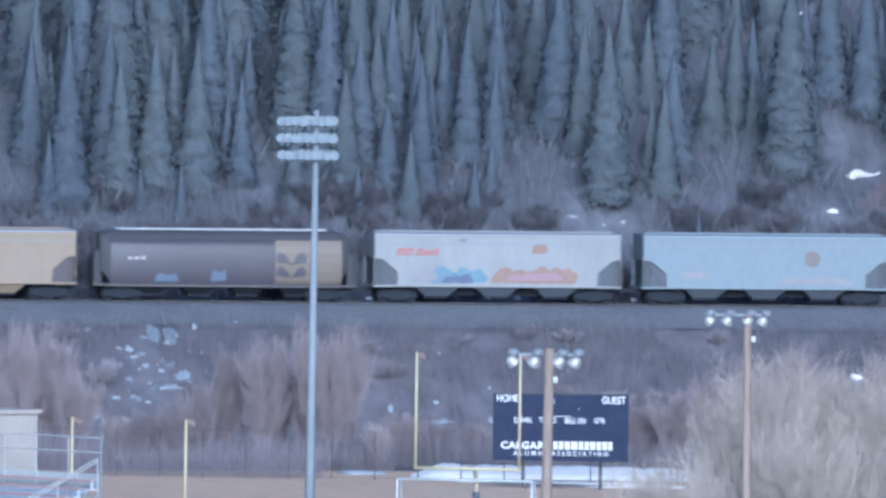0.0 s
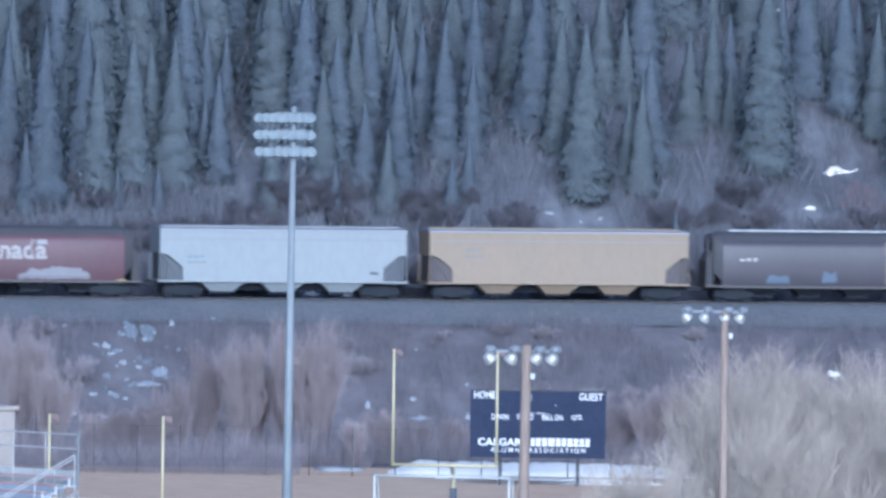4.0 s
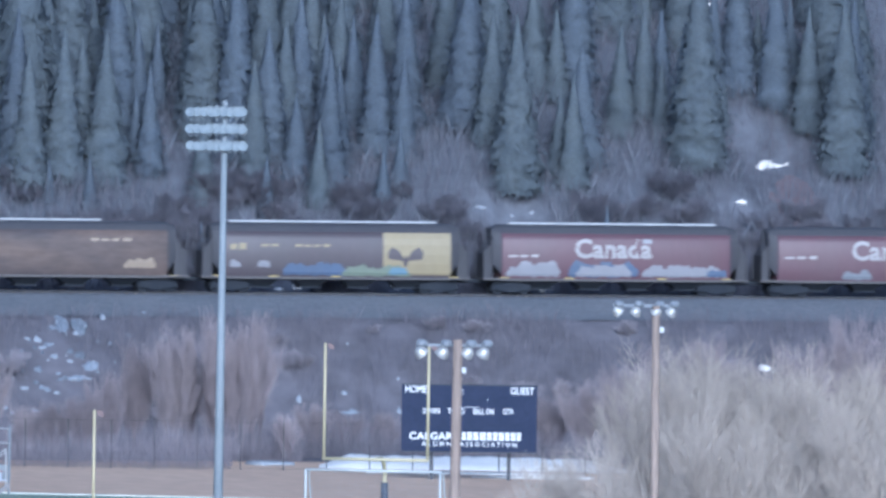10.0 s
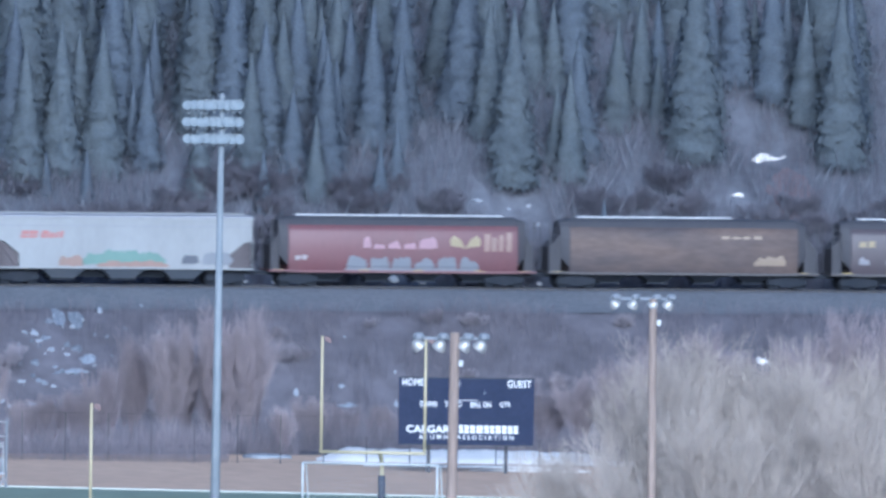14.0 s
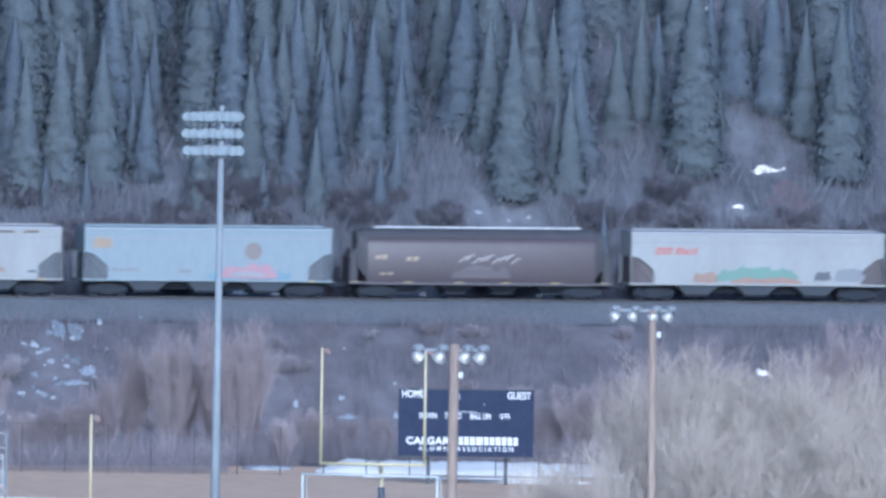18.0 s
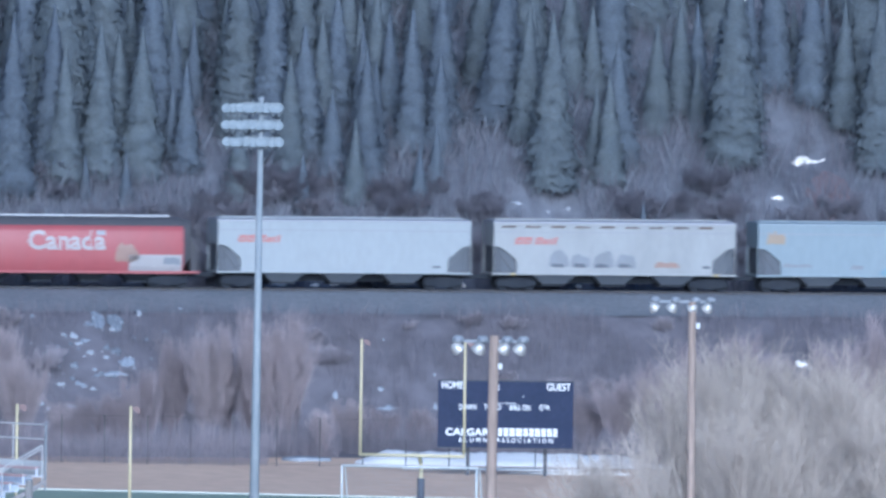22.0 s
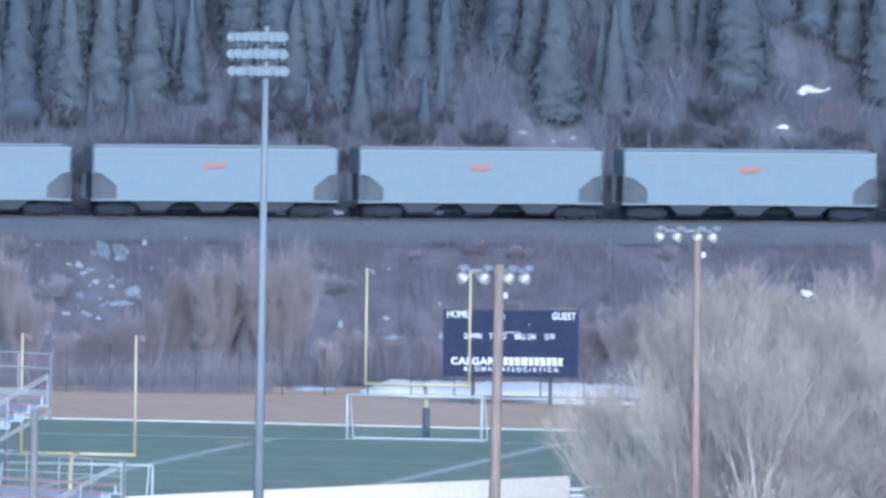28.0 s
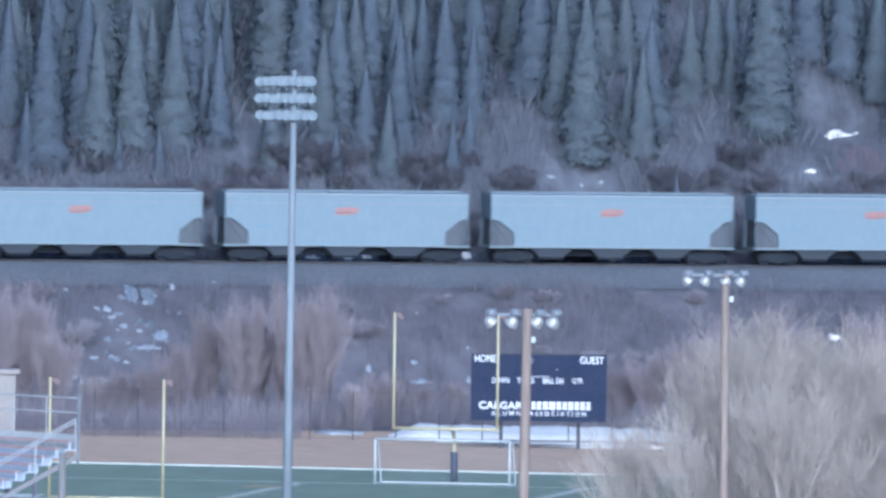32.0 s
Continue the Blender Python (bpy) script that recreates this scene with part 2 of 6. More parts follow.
def letters(body, width, height, bold=0.012, squeeze=1.0):
    """A word as vertices and faces in x and z, its lower left corner at 0, 0, fitted to a width and height."""
    cu = bpy.data.curves.new("word", "FONT")
    cu.body, cu.resolution_u, cu.space_character = body, 3, squeeze
    cu.offset = bold
    ob = bpy.data.objects.new("word", cu)
    scene.collection.objects.link(ob)
    me = bpy.data.meshes.new_from_object(ob.evaluated_get(bpy.context.evaluated_depsgraph_get()))
    bpy.data.objects.remove(ob)
    co = [v.co.copy() for v in me.vertices]
    faces = [tuple(p.vertices) for p in me.polygons]
    bpy.data.meshes.remove(me)
    x0, x1 = min(c.x for c in co), max(c.x for c in co)
    y0, y1 = min(c.y for c in co), max(c.y for c in co)
    return [((c.x - x0) / (x1 - x0) * width, (c.y - y0) / (y1 - y0) * height) for c in co], faces


def islands(verts, faces):
    """The separate pieces of a flat mesh, letter by letter."""
    root = list(range(len(verts)))

    def find(i):
        while root[i] != i:
            root[i] = root[root[i]]
            i = root[i]
        return i
    for f in faces:
        for i in f[1:]:
            root[find(i)] = find(f[0])
    out = {}
    for f in faces:
        out.setdefault(find(f[0]), []).append(f)
    made = []
    for fs in out.values():
        used = sorted({i for f in fs for i in f})
        at = {i: k for k, i in enumerate(used)}
        made.append(([verts[i] for i in used], [tuple(at[i] for i in f) for f in fs]))
    return made


# ---- the lie of the land: the railway runs at 12.4 degrees across the view ----
TRACK = pose(0, 1292, 0, 0, 0, 12.4)
RAIL_Z = 6.49
SECTION = [(-2600, 80), (-1700, 62), (-1310, 41.2), (-1262, 40.6), (-1140, 30), (-900, 6), (-820, 0), (-600, 0), (-400, 0), (-300, 0), (-230, 0), (-170, 0),
           (-125, 0), (-112, 0), (-96, 0), (-88, -2.2), (-80, -5.6), (-50, -6.2), (-27, -5.8), (-23, -4.6), (-19, -2.6), (-15, 0.4), (-11, 2.9),
           (-8.2, 4.8), (-6.6, 5.15), (-6.0, 5.25), (-2.4, 6.2), (2.4, 6.2), (4.4, 5.7), (6, 5.8), (9, 7.3), (13, 9.6), (18, 12.6), (25, 16.6), (34, 22),
           (45, 28), (60, 36), (80, 46), (110, 60), (160, 78), (300, 100), (900, 120), (2500, 140)]


def land_z(y):
    for (a, za), (b, zb) in zip(SECTION, SECTION[1:]):
        if a <= y <= b:
            return za + (zb - za) * (y - a) / (b - a)
    return 0.0


def rough_z(x, y):
    """The land with its unevenness, in the track's space."""
    k = 0.0
    if -27 < y < -6.8:
        k = 0.55
    elif y > 5.5:
        k = min(1.6, 0.25 + (y - 5.5) * 0.12)
    elif -112 < y < -88:
        k = 0.3
    return land_z(y) + k * noise.noise(Vector((x * 0.13, y * 0.13, 3.1))) + 0.4 * k * noise.noise(Vector((x * 0.5, y * 0.5, 7.7)))


def build_ground():
    ys = []
    for (a, _), (b, _) in zip(SECTION, SECTION[1:]):
        n = max(1, int((b - a) / 1.6)) if -90 < a < 60 else 1
        ys += [a + (b - a) * k / n for k in range(n)]
    ys.append(SECTION[-1][0])
    xs = [-3000, -1500, -700, -300, -150, -90] + [-60 + 1.5 * k for k in range(81)] + [90, 150, 300, 700, 1500, 3000]
    verts = [(x, y, rough_z(x, y)) for y in ys for x in xs]
    nx = len(xs)
    faces = [(j * nx + i, j * nx + i + 1, (j + 1) * nx + i + 1, (j + 1) * nx + i) for j in range(len(ys) - 1) for i in range(nx - 1)]
    me = raw_mesh("ground", verts, faces, SOIL)
    me.materials.append(HILL)
    me.materials.append(DRYGRASS)
    for p in me.polygons:
        p.use_smooth = True
        y = p.center.y
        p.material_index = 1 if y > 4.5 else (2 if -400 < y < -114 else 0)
    ob = new("ground", me)
    ob.matrix_basis = TRACK
    tagged(ob, "brown winter ground, dry grass flats, river bank and wooded slope", "ground", kind="structure")
    bm = bmesh.new()
    box(bm, -900, 900, -86, -21, -5.6, -5.2)
    solid("water", bm, WATER, "dark river water between the two banks", "river", TRACK, kind="structure")
    # ballast shoulder under the rails
    xs = [-150 + 1.0 * k for k in range(301)]
    prof = [(-6.9, 5.12), (-6.2, 5.30), (-5.0, 5.62), (-3.8, 5.98), (-2.6, 6.30), (-1.9, 6.38), (0, 6.38), (1.9, 6.38), (2.7, 6.28), (3.6, 5.95), (4.6, 5.66)]
    vs, nx = [], len(xs)
    for y, z in prof:
        for x in xs:
            vs.append((x, y + 0.25 * noise.noise(Vector((x * 0.4, y, 0))) * (y < -6), z + 0.05 * noise.noise(Vector((x * 1.3, y * 2.1, 5)))))
    fs = [(j * nx + i, j * nx + i + 1, (j + 1) * nx + i + 1, (j + 1) * nx + i) for j in range(len(prof) - 1) for i in range(nx - 1)]
    ob = new("ballast", raw_mesh("ballast", vs, fs, BALLAST))
    ob.matrix_basis = TRACK
    tagged(ob, "grey crushed-stone ballast shoulder under the railway track", "ballast", kind="structure")
    rail = thing("railway_track", "rusty steel rails on dark wooden ties", "railway track", TRACK, kind="structure")
    for y in (-0.7525, 0.7525):
        bm = bmesh.new()
        box(bm, -150, 150, y - 0.075, y + 0.075, 6.40, 6.43)
        box(bm, -150, 150, y - 0.012, y + 0.012, 6.43, 6.47)
        box(bm, -150, 150, y - 0.036, y + 0.036, 6.47, RAIL_Z)
        part("rail", bm, RAILSTEEL, rail)
    vs, fs = [], []
    for k in range(480):
        x = -144 + 0.6 * k
        b = len(vs)
        vs += [(x + i, y, z) for i in (-0.11, 0.11) for y in (-1.3, 1.3) for z in (6.2, 6.41)]
        fs += [tuple(b + i for i in f) for f in ((0, 1, 3, 2), (4, 6, 7, 5), (0, 4, 5, 1), (2, 3, 7, 6), (1, 5, 7, 3))]
    part("ties", raw_mesh("ties", vs, fs, TIE), TIE, rail, kind="stuff")


build_ground()

# ---- the football field ----
FIELD = pose(-1.28, 1097.5, 0, 0, 0, -9.45)   # far goal line's middle; local -y runs down the field, x across it


def build_field():
    turf = thing("playing_field", "green artificial turf football field with white markings", "sports field", kind="structure")
    vs, fs = [], []
    corners = [(-60, 1131.0, 0.03), (70, 1098.5, 0.03), (44, 965, 0.03), (-86, 975, 0.03)]
    n = 40
    for j in range(n + 1):
        for i in range(n + 1):
            a = Vector(corners[0]).lerp(Vector(corners[1]), i / n)
            b = Vector(corners[3]).lerp(Vector(corners[2]), i / n)
            vs.append(tuple(a.lerp(b, j / n)))
    fs = [(j * (n + 1) + i, j * (n + 1) + i + 1, (j + 1) * (n + 1) + i + 1, (j + 1) * (n + 1) + i) for j in range(n) for i in range(n)]
    part("turf", raw_mesh("turf", vs, fs, TURF), TURF, turf)
    # white kerb along the turf's far edge
    bm = bmesh.new()
    d = (Vector(corners[1]) - Vector(corners[0])).normalized()
    s = Vector((-d.y, d.x, 0))
    a, b = Vector(corners[0]), Vector(corners[1])
    for p, q in ((a, b),):
        vv = [bm.verts.new(p + o) for o in (Vector((0, 0, 0)), s * 0.5, s * 0.5 + Vector((0, 0, 0.06)), Vector((0, 0, 0.06)))]
        ww = [bm.verts.new(q + o) for o in (Vector((0, 0, 0)), s * 0.5, s * 0.5 + Vector((0, 0, 0.06)), Vector((0, 0, 0.06)))]
        for k in range(4):
            bm.faces.new((vv[k], vv[(k + 1) % 4], ww[(k + 1) % 4], ww[k]))
        bm.faces.new(vv)
        bm.faces.new(ww)
    part("kerb", bm, LINE, turf, "white edging along the turf")
    # goal line, hash marks, yard lines
    def mark(name, x0, x1, y0, y1, material=LINE, z=0.036):
        bm = bmesh.new()
        v = [bm.verts.new(FIELD @ Vector(p)) for p in ((x0, y0, z), (x1, y0, z), (x1, y1, z), (x0, y1, z))]
        bm.faces.new(v)
        part(name, bm, material, turf)
    mark("goal_line", -29.7, 29.7, -0.5, 0.0)
    mark("goal_line", -29.7, 29.7, -100.6, -100.35)
    for s in (-1, 1):
        mark("sideline", s * 29.7 - 0.1, s * 29.7 + 0.1, -118.9, 18.3)
        for k in range(0, 101, 1):
            y = -0.9144 * k * 1.1 - 1.0
            w = 0.55 if k % 5 else 0.9
            mark("hash_mark", s * 7.77 - w, s * 7.77 + w, y - 0.16, y + 0.16)
        mark("hash_row", s * 7.77 - 0.14, s * 7.77 + 0.14, -100, -1.0, z=0.034)
    for k in range(1, 11):
        if k in (1, 2):
            continue
        mark("yard_line", -29.7, 29.7, -9.144 * k - 0.08, -9.144 * k + 0.08)
    mark("field_number", -9.6, -7.8, -8.6, -4.6, LOGO)
    mark("field_number", 8.8, 10.4, -34, -29, LOGO)
    mark("field_number", -21.2, -17.4, -26, -23, LINE)


build_field()


def gridiron_goal(m, label, pad, toward, tall):
    g = thing("football_goalpost", label, "goalpost", m, group="football goalposts")
    w = 5.64 / 2
    for s in (-1, 1):
        bm = bmesh.new()
        tube(bm, (s * w, 0, 3.05), (s * w, 0, 3.05 + tall), 0.075, 0.065, 10)
        up = part("upright", bm, YELLOW, g, smooth=True)
        bm = bmesh.new()
        top = 3.05 + tall
        pts = [(0, 0), (0.26, 0.05), (0.42, -0.12), (0.40, -0.32), (0.15, -0.20)]
        a = [bm.verts.new((s * w + 0.06 + x, -0.01, top - 0.05 + z)) for x, z in pts]
        b = [bm.verts.new((s * w + 0.06 + x, 0.01, top - 0.05 + z)) for x, z in pts]
        bm.faces.new(a)
        bm.faces.new(b[::-1])
        for k in range(5):
            bm.faces.new((a[k], b[k], b[(k + 1) % 5], a[(k + 1) % 5]))
        part("ribbon", bm, FLAG, up, "faded red wind ribbon")
    bm = bmesh.new()
    tube(bm, (-w - 0.07, 0, 3.05), (w + 0.07, 0, 3.05), 0.085, None, 10)
    part("crossbar", bm, YELLOW, g, smooth=True)
    bm = bmesh.new()
    pts = [(0, 0, 3.05)]
    for k in range(0, 7):
        a = k * math.pi / 12
        pts.append((0, toward * (1.0 + 0.9 * math.sin(a)), 3.05 - 0.9 * (1 - math.cos(a))))
    pts.append((0, toward * 1.9, 0.0))
    path_tube(bm, pts, 0.11, 10)
    part("gooseneck", bm, YELLOW, g, smooth=True)
    if pad:
        bm = bmesh.new()
        tube(bm, (0, toward * 1.9, 0.02), (0, toward * 1.9, 1.72), 0.20, None, 14)
        part("post_pad", bm, PAD, g, "dark navy vinyl pad round the post", smooth=True)
    return g


gridiron_goal(FIELD, "yellow steel football goalpost with a dark padded post", True, 1.6, 6.2)
gridiron_goal(FIELD @ pose(0.1, -100.6, 0), "yellow steel football goalpost behind the grey bleachers", False, -1, 5.85)


def soccer_goal(m, label):
    g = thing("soccer_goal", label, "soccer goal", m, group="soccer goals")
    w, h = 3.66, 2.44
    for s in (-1, 1):
        bm = bmesh.new()
        tube(bm, (s * w, 0, 0), (s * w, 0, h), 0.062, None, 10)
        part("post", bm, WHITEPOST, g, smooth=True)
        bm = bmesh.new()
        path_tube(bm, [(s * w, 0, h), (s * w, 0.95, h - 0.05), (s * w, 2.0, 0.05)], 0.04, 8)
        part("side_frame", bm, WHITEPOST, g)
        bm = bmesh.new()
        tube(bm, (s * w, 0, 0.05), (s * w, 2.0, 0.05), 0.045, None, 8)
        part("ground_bar", bm, WHITEPOST, g)
    bm = bmesh.new()
    tube(bm, (-w, 0, h), (w, 0, h), 0.062, None, 10)
    part("crossbar", bm, WHITEPOST, g, smooth=True)
    bm = bmesh.new()
    tube(bm, (-w, 2.0, 0.05), (w, 2.0, 0.05), 0.05, None, 8)
    part("ground_bar", bm, WHITEPOST, g)
    vs, fs = [], []

    def cord(a, b, r=0.0022):
        a, b = Vector(a), Vector(b)
        s = (b - a).orthogonal().normalized() * r
        t = (b - a).normalized().cross(s)
        k = len(vs)
        vs.extend([tuple(p + o) for p in (a, b) for o in (s, -0.5 * s + 0.87 * t, -0.5 * s - 0.87 * t)])
        fs.extend([(k, k + 1, k + 4, k + 3), (k + 1, k + 2, k + 5, k + 4), (k + 2, k, k + 3, k + 5)])
    for k in range(37):
        x = -w + k * 2 * w / 36
        cord((x, 0.95, h - 0.05), (x, 2.0, 0.05))
    for k in range(13):
        f = k / 12
        cord((-w, 0.95 + 1.05 * f, h - 0.05 - (h - 0.1) * f), (w, 0.95 + 1.05 * f, h - 0.05 - (h - 0.1) * f))
    part("net", raw_mesh("net", vs, fs, NETCORD), NETCORD, g, "thin white net", kind="stuff")


soccer_goal(FIELD @ pose(0.02, -0.9, 0.04), "white portable soccer goal on the turf")
soccer_goal(FIELD @ pose(-0.2, -98.6, 0.04, 0, 0, 180), "white portable soccer goal beside the bleachers")


def build_scoreboard():
    W, Hh = 7.63, 3.75
    s = thing("scoreboard", "dark navy football scoreboard with white lettering on two steel legs", "scoreboard", pose(0.08, 1151.5, 0))
    z0 = 1.60
    bm = bmesh.new()
    box(bm, 0, W, -0.22, 0.22, z0, z0 + Hh)
    part("cabinet", bm, BOARD, s, bevel=0.02)
    bm = bmesh.new()
    for x0, x1, a, b in ((-0.03, W + 0.03, z0 - 0.05, z0 + 0.0), (-0.03, W + 0.03, z0 + Hh, z0 + Hh + 0.05)):
        box(bm, x0, x1, -0.25, 0.25, a, b)
    part("trim", bm, DARKSTEEL, s)
    for x in (1.72, 6.08):
        bm = bmesh.new()
        box(bm, x - 0.11, x + 0.11, 0.225, 0.46, 0, z0 + Hh - 0.2)
        box(bm, x - 0.022, x + 0.022, 0.18, 0.50, 0, z0)
        part("leg", bm, DARKSTEEL, s)
    bm = bmesh.new()
    box(bm, 3.2, 4.4, -0.226, -0.222, z0 + 2.5, z0 + 2.53)
    part("clock_line", bm, LETTER, s)

    def word(body, x, z, w, h, squeeze=1.0, bold=0.015, name="lettering"):
        co, faces = letters(body, w, h, bold, squeeze)
        for vs, fs in islands([(x + a, -0.228, z + b) for a, b in co], faces):
            part("letter", raw_mesh("letter", vs, fs, LETTER), LETTER, s)
    word("HOME", 0.20, z0 + 3.30, 1.20, 0.41)
    word("GUEST", 6.12, z0 + 3.26, 1.34, 0.41)
    word("DOWN", 1.20, z0 + 2.12, 0.95, 0.32)
    word("TO GO", 2.60, z0 + 2.12, 0.95, 0.32)
    word("BALL ON", 4.05, z0 + 2.12, 1.15, 0.32)
    word("QTR", 5.70, z0 + 2.12, 0.60, 0.32)
    word("CALGARY", 0.45, z0 + 0.66, 2.85, 0.42, 1.06, 0.03)
    word("ALUMNI", 1.16, z0 + 0.30, 1.85, 0.26, 1.6)
    word("ASSOCIATION", 3.30, z0 + 0.30, 3.20, 0.26, 1.6)
    # the club's name: plain heavy blocks of the letters' width
    x = 3.42
    for k, w in enumerate((0.30, 0.33, 0.36, 0.43, 0.33, 0.32, 0.36, 0.32, 0.34, 0.30)):
        bm = bmesh.new()
        extrude_xz(bm, [(x, z0 + 0.66), (x + w - 0.07, z0 + 0.66), (x + w - 0.07, z0 + 0.82), (x + w - 0.09, z0 + 0.88), (x + w - 0.07, z0 + 0.95), (x + w - 0.07, z0 + 1.10), (x, z0 + 1.10), (x, z0 + 0.95), (x + 0.05, z0 + 0.88), (x, z0 + 0.82)], -0.228, -0.221)
        part("letter_block", bm, LETTER, s)
        for dz in (0.78, 0.95):
            bm = bmesh.new()
            box(bm, x + w * (0.28 + 0.2 * ((k + (dz > 0.8)) % 2)), x + w * (0.50 + 0.2 * ((k + (dz > 0.8)) % 2)), -0.231, -0.2285, z0 + dz, z0 + dz + 0.06)
            part("block_notch", bm, BOARD, s)
        x += w
    for x, z, w, h in ((3.39, 3.44, 0.07, 0.07), (3.39, 3.26, 0.07, 0.07), (4.80, 2.92, 0.05, 0.05)):
        bm = bmesh.new()
        box(bm, x, x + w, -0.228, -0.222, z0 + z, z0 + z + h)
        part("clock_dot", bm, LETTER, s)


build_scoreboard()


def build_fence():
    f = thing("chain_link_fence", "dark steel fence posts and rails behind the field", "fence", kind="structure")
    y0, y1 = 1163.5, 1159.5
    n = 30
    for k in range(n + 1):
        x = -36 + k * 2.45
        y = y0 + (y1 - y0) * k / n
        bm = bmesh.new()
        tube(bm, (x, y, 0), (x, y, 2.75 if x < -2.5 else 1.6), 0.035, None, 6)
        part("fence_post", bm, FENCE, f)
    for z, xa, xb in ((2.72, -36, -2.5), (1.55, -2.5, 37.5), (0.1, -36, 37.5)):
        bm = bmesh.new()
        tube(bm, (xa, y0 + (y1 - y0) * (xa + 36) / 73.5, z), (xb, y0 + (y1 - y0) * (xb + 36) / 73.5, z), 0.008, None, 5)
        part("fence_rail", bm, FENCE, f)


build_fence()


# ---- light poles ----
def tall_pole():
    p = thing("stadium_light_pole", "tall galvanised steel floodlight pole with three rows of lamps", "light pole", pose(-7.63, 870, 0) @ pose(0, 0, 4.03) @ Matrix.Scale(0.90625, 4))
    bm = bmesh.new()
    tube(bm, (-0.12, 0, -4.45), (0.0, 0, 24.6), 0.29, 0.12, 18)
    part("shaft", bm, STEEL, p, smooth=True)
    bm = bmesh.new()
    box(bm, -0.60, -0.24, -0.30, 0.10, 0.1, 1.55)
    part("control_box", bm, STEEL, p, bevel=0.02)
    bm = bmesh.new()
    lathe(bm, [(0.12, 24.55), (0.13, 24.75), (0.05, 24.83)], Matrix(), 12)
    part("cap", bm, STEEL, p)
    for row, z in enumerate((24.20, 23.40, 22.60)):
        sh = -0.40 + (0.03, 0.0, 0.02)[row]
        bm = bmesh.new()
        box(bm, -1.36 + sh, 1.33 + sh, -0.20, -0.10, z + 0.10, z + 0.20)
        arm = part("crossarm", bm, STEEL, p)
        bm = bmesh.new()
        box(bm, -0.85, 0.92, 0.28, 0.34, z + 0.28, z + 0.33)
        for x in (-0.8, -0.25, 0.3, 0.88):
            box(bm, x - 0.02, x + 0.02, -0.15, 0.31, z + 0.26, z + 0.29)
        part("service_rail", bm, STEEL, arm)
        for k in range(9):
            x = -1.22 + k * 0.305 + sh
            bm = bmesh.new()
            prof = [(0.08, -0.20), (0.17, -0.14), (0.225, -0.02), (0.245, 0.14), (0.24, 0.20), (0.20, 0.16)]
            lathe(bm, prof, pose(x, -0.16, z - 0.02 + 0.02 * ((k * 7 + row) % 3), 62 + 3 * ((k + row) % 3), 0, -14 + 9 * ((k * 5 + row) % 4)), 14)
            head = part("floodlight", bm, HOOD, p, "pale lamp hood with its bracket", smooth=True)
            bm = bmesh.new()
            lathe(bm, [(0.03, -0.34 + 0.05 * ((k * 3 + row) % 3)), (0.07, -0.26), (0.09, -0.10)], pose(x, -0.13, z), 8)
            part("lamp_bracket", bm, HOOD, head)


tall_pole()


def wooden_light_pole(m, top, xs, label, r0, r1, arm_z, lean, bowl=1.0):
    p = thing("wooden_light_pole", label, "light pole", m, group="wooden light poles")
    bm = bmesh.new()
    tube(bm, (-lean, 0, 0), (0, 0, top), r0, r1, 16)
    part("shaft", bm, POLEWOOD, p, smooth=True)
    bm = bmesh.new()
    box(bm, min(xs) - 0.15, max(xs) + 0.15, 0.14, 0.26, arm_z - 0.06, arm_z + 0.06)
    part("crossarm", bm, BALLASTBOX, p)
    bm = bmesh.new()
    box(bm, 0.17, 0.36, -0.18, 0.02, arm_z - 1.15, arm_z - 0.90)
    part("junction_box", bm, WHITEPOST, p, "small white junction box", bevel=0.015)
    for k, x in enumerate(xs):
        bm = bmesh.new()
        lathe(bm, [(0.14, -0.19), (0.27, -0.10), (0.29, 0.06), (0.16, 0.17)], pose(x + 0.10, 0.12, arm_z + 0.08, 0, 0, 22) @ Matrix.Scale(bowl, 4), 8)
        head = part("lamp_gear", bm, BALLASTBOX, p, "grey lamp gear housing")
        bm = bmesh.new()
        yaw = (-38, 28, 34, 30)[k]
        prof = [(0.07, 0.18), (0.16, 0.14), (0.26, 0.0), (0.33, -0.20), (0.335, -0.24), (0.30, -0.23), (0.22, -0.02), (0.08, 0.10)]
        lathe(bm, prof, pose(x, 0.0, arm_z - 0.27 * bowl, 30, 0, 0) @ pose(0, 0, 0, 0, yaw, 0) @ Matrix.Scale(bowl, 4), 18)
        part("reflector", bm, REFLECTOR, head, "bright bowl reflector", smooth=True)


wooden_light_pole(pose(2.36, 850, 0), 17.1, (-1.60, -0.58, 0.46, 1.12), "weathered wooden floodlight pole with four bowl lamps", 0.27, 0.19, 16.85, 0.12, 0.9)
wooden_light_pole(pose(10.95, 880, 0), 17.75, (-1.70, -0.83, 0.06, 0.70), "tall wooden floodlight pole with four bowl lamps", 0.23, 0.155, 17.75, -0.10, 0.76)


def plain_pole():
    p = thing("utility_pole", "plain weathered wooden pole beside the bleachers", "utility pole", pose(-17.98, 905, 0))
    bm = bmesh.new()
    tube(bm, (0, 0, 0), (0, 0, 8.7), 0.21, 0.165, 14)
    part("shaft", bm, GREYWOOD, p, smooth=True)
    bm = bmesh.new()
    lathe(bm, [(0.17, 8.7), (0.175, 8.74), (0.05, 8.80)], Matrix(), 12)
    part("cap", bm, STEEL, p)


plain_pole()


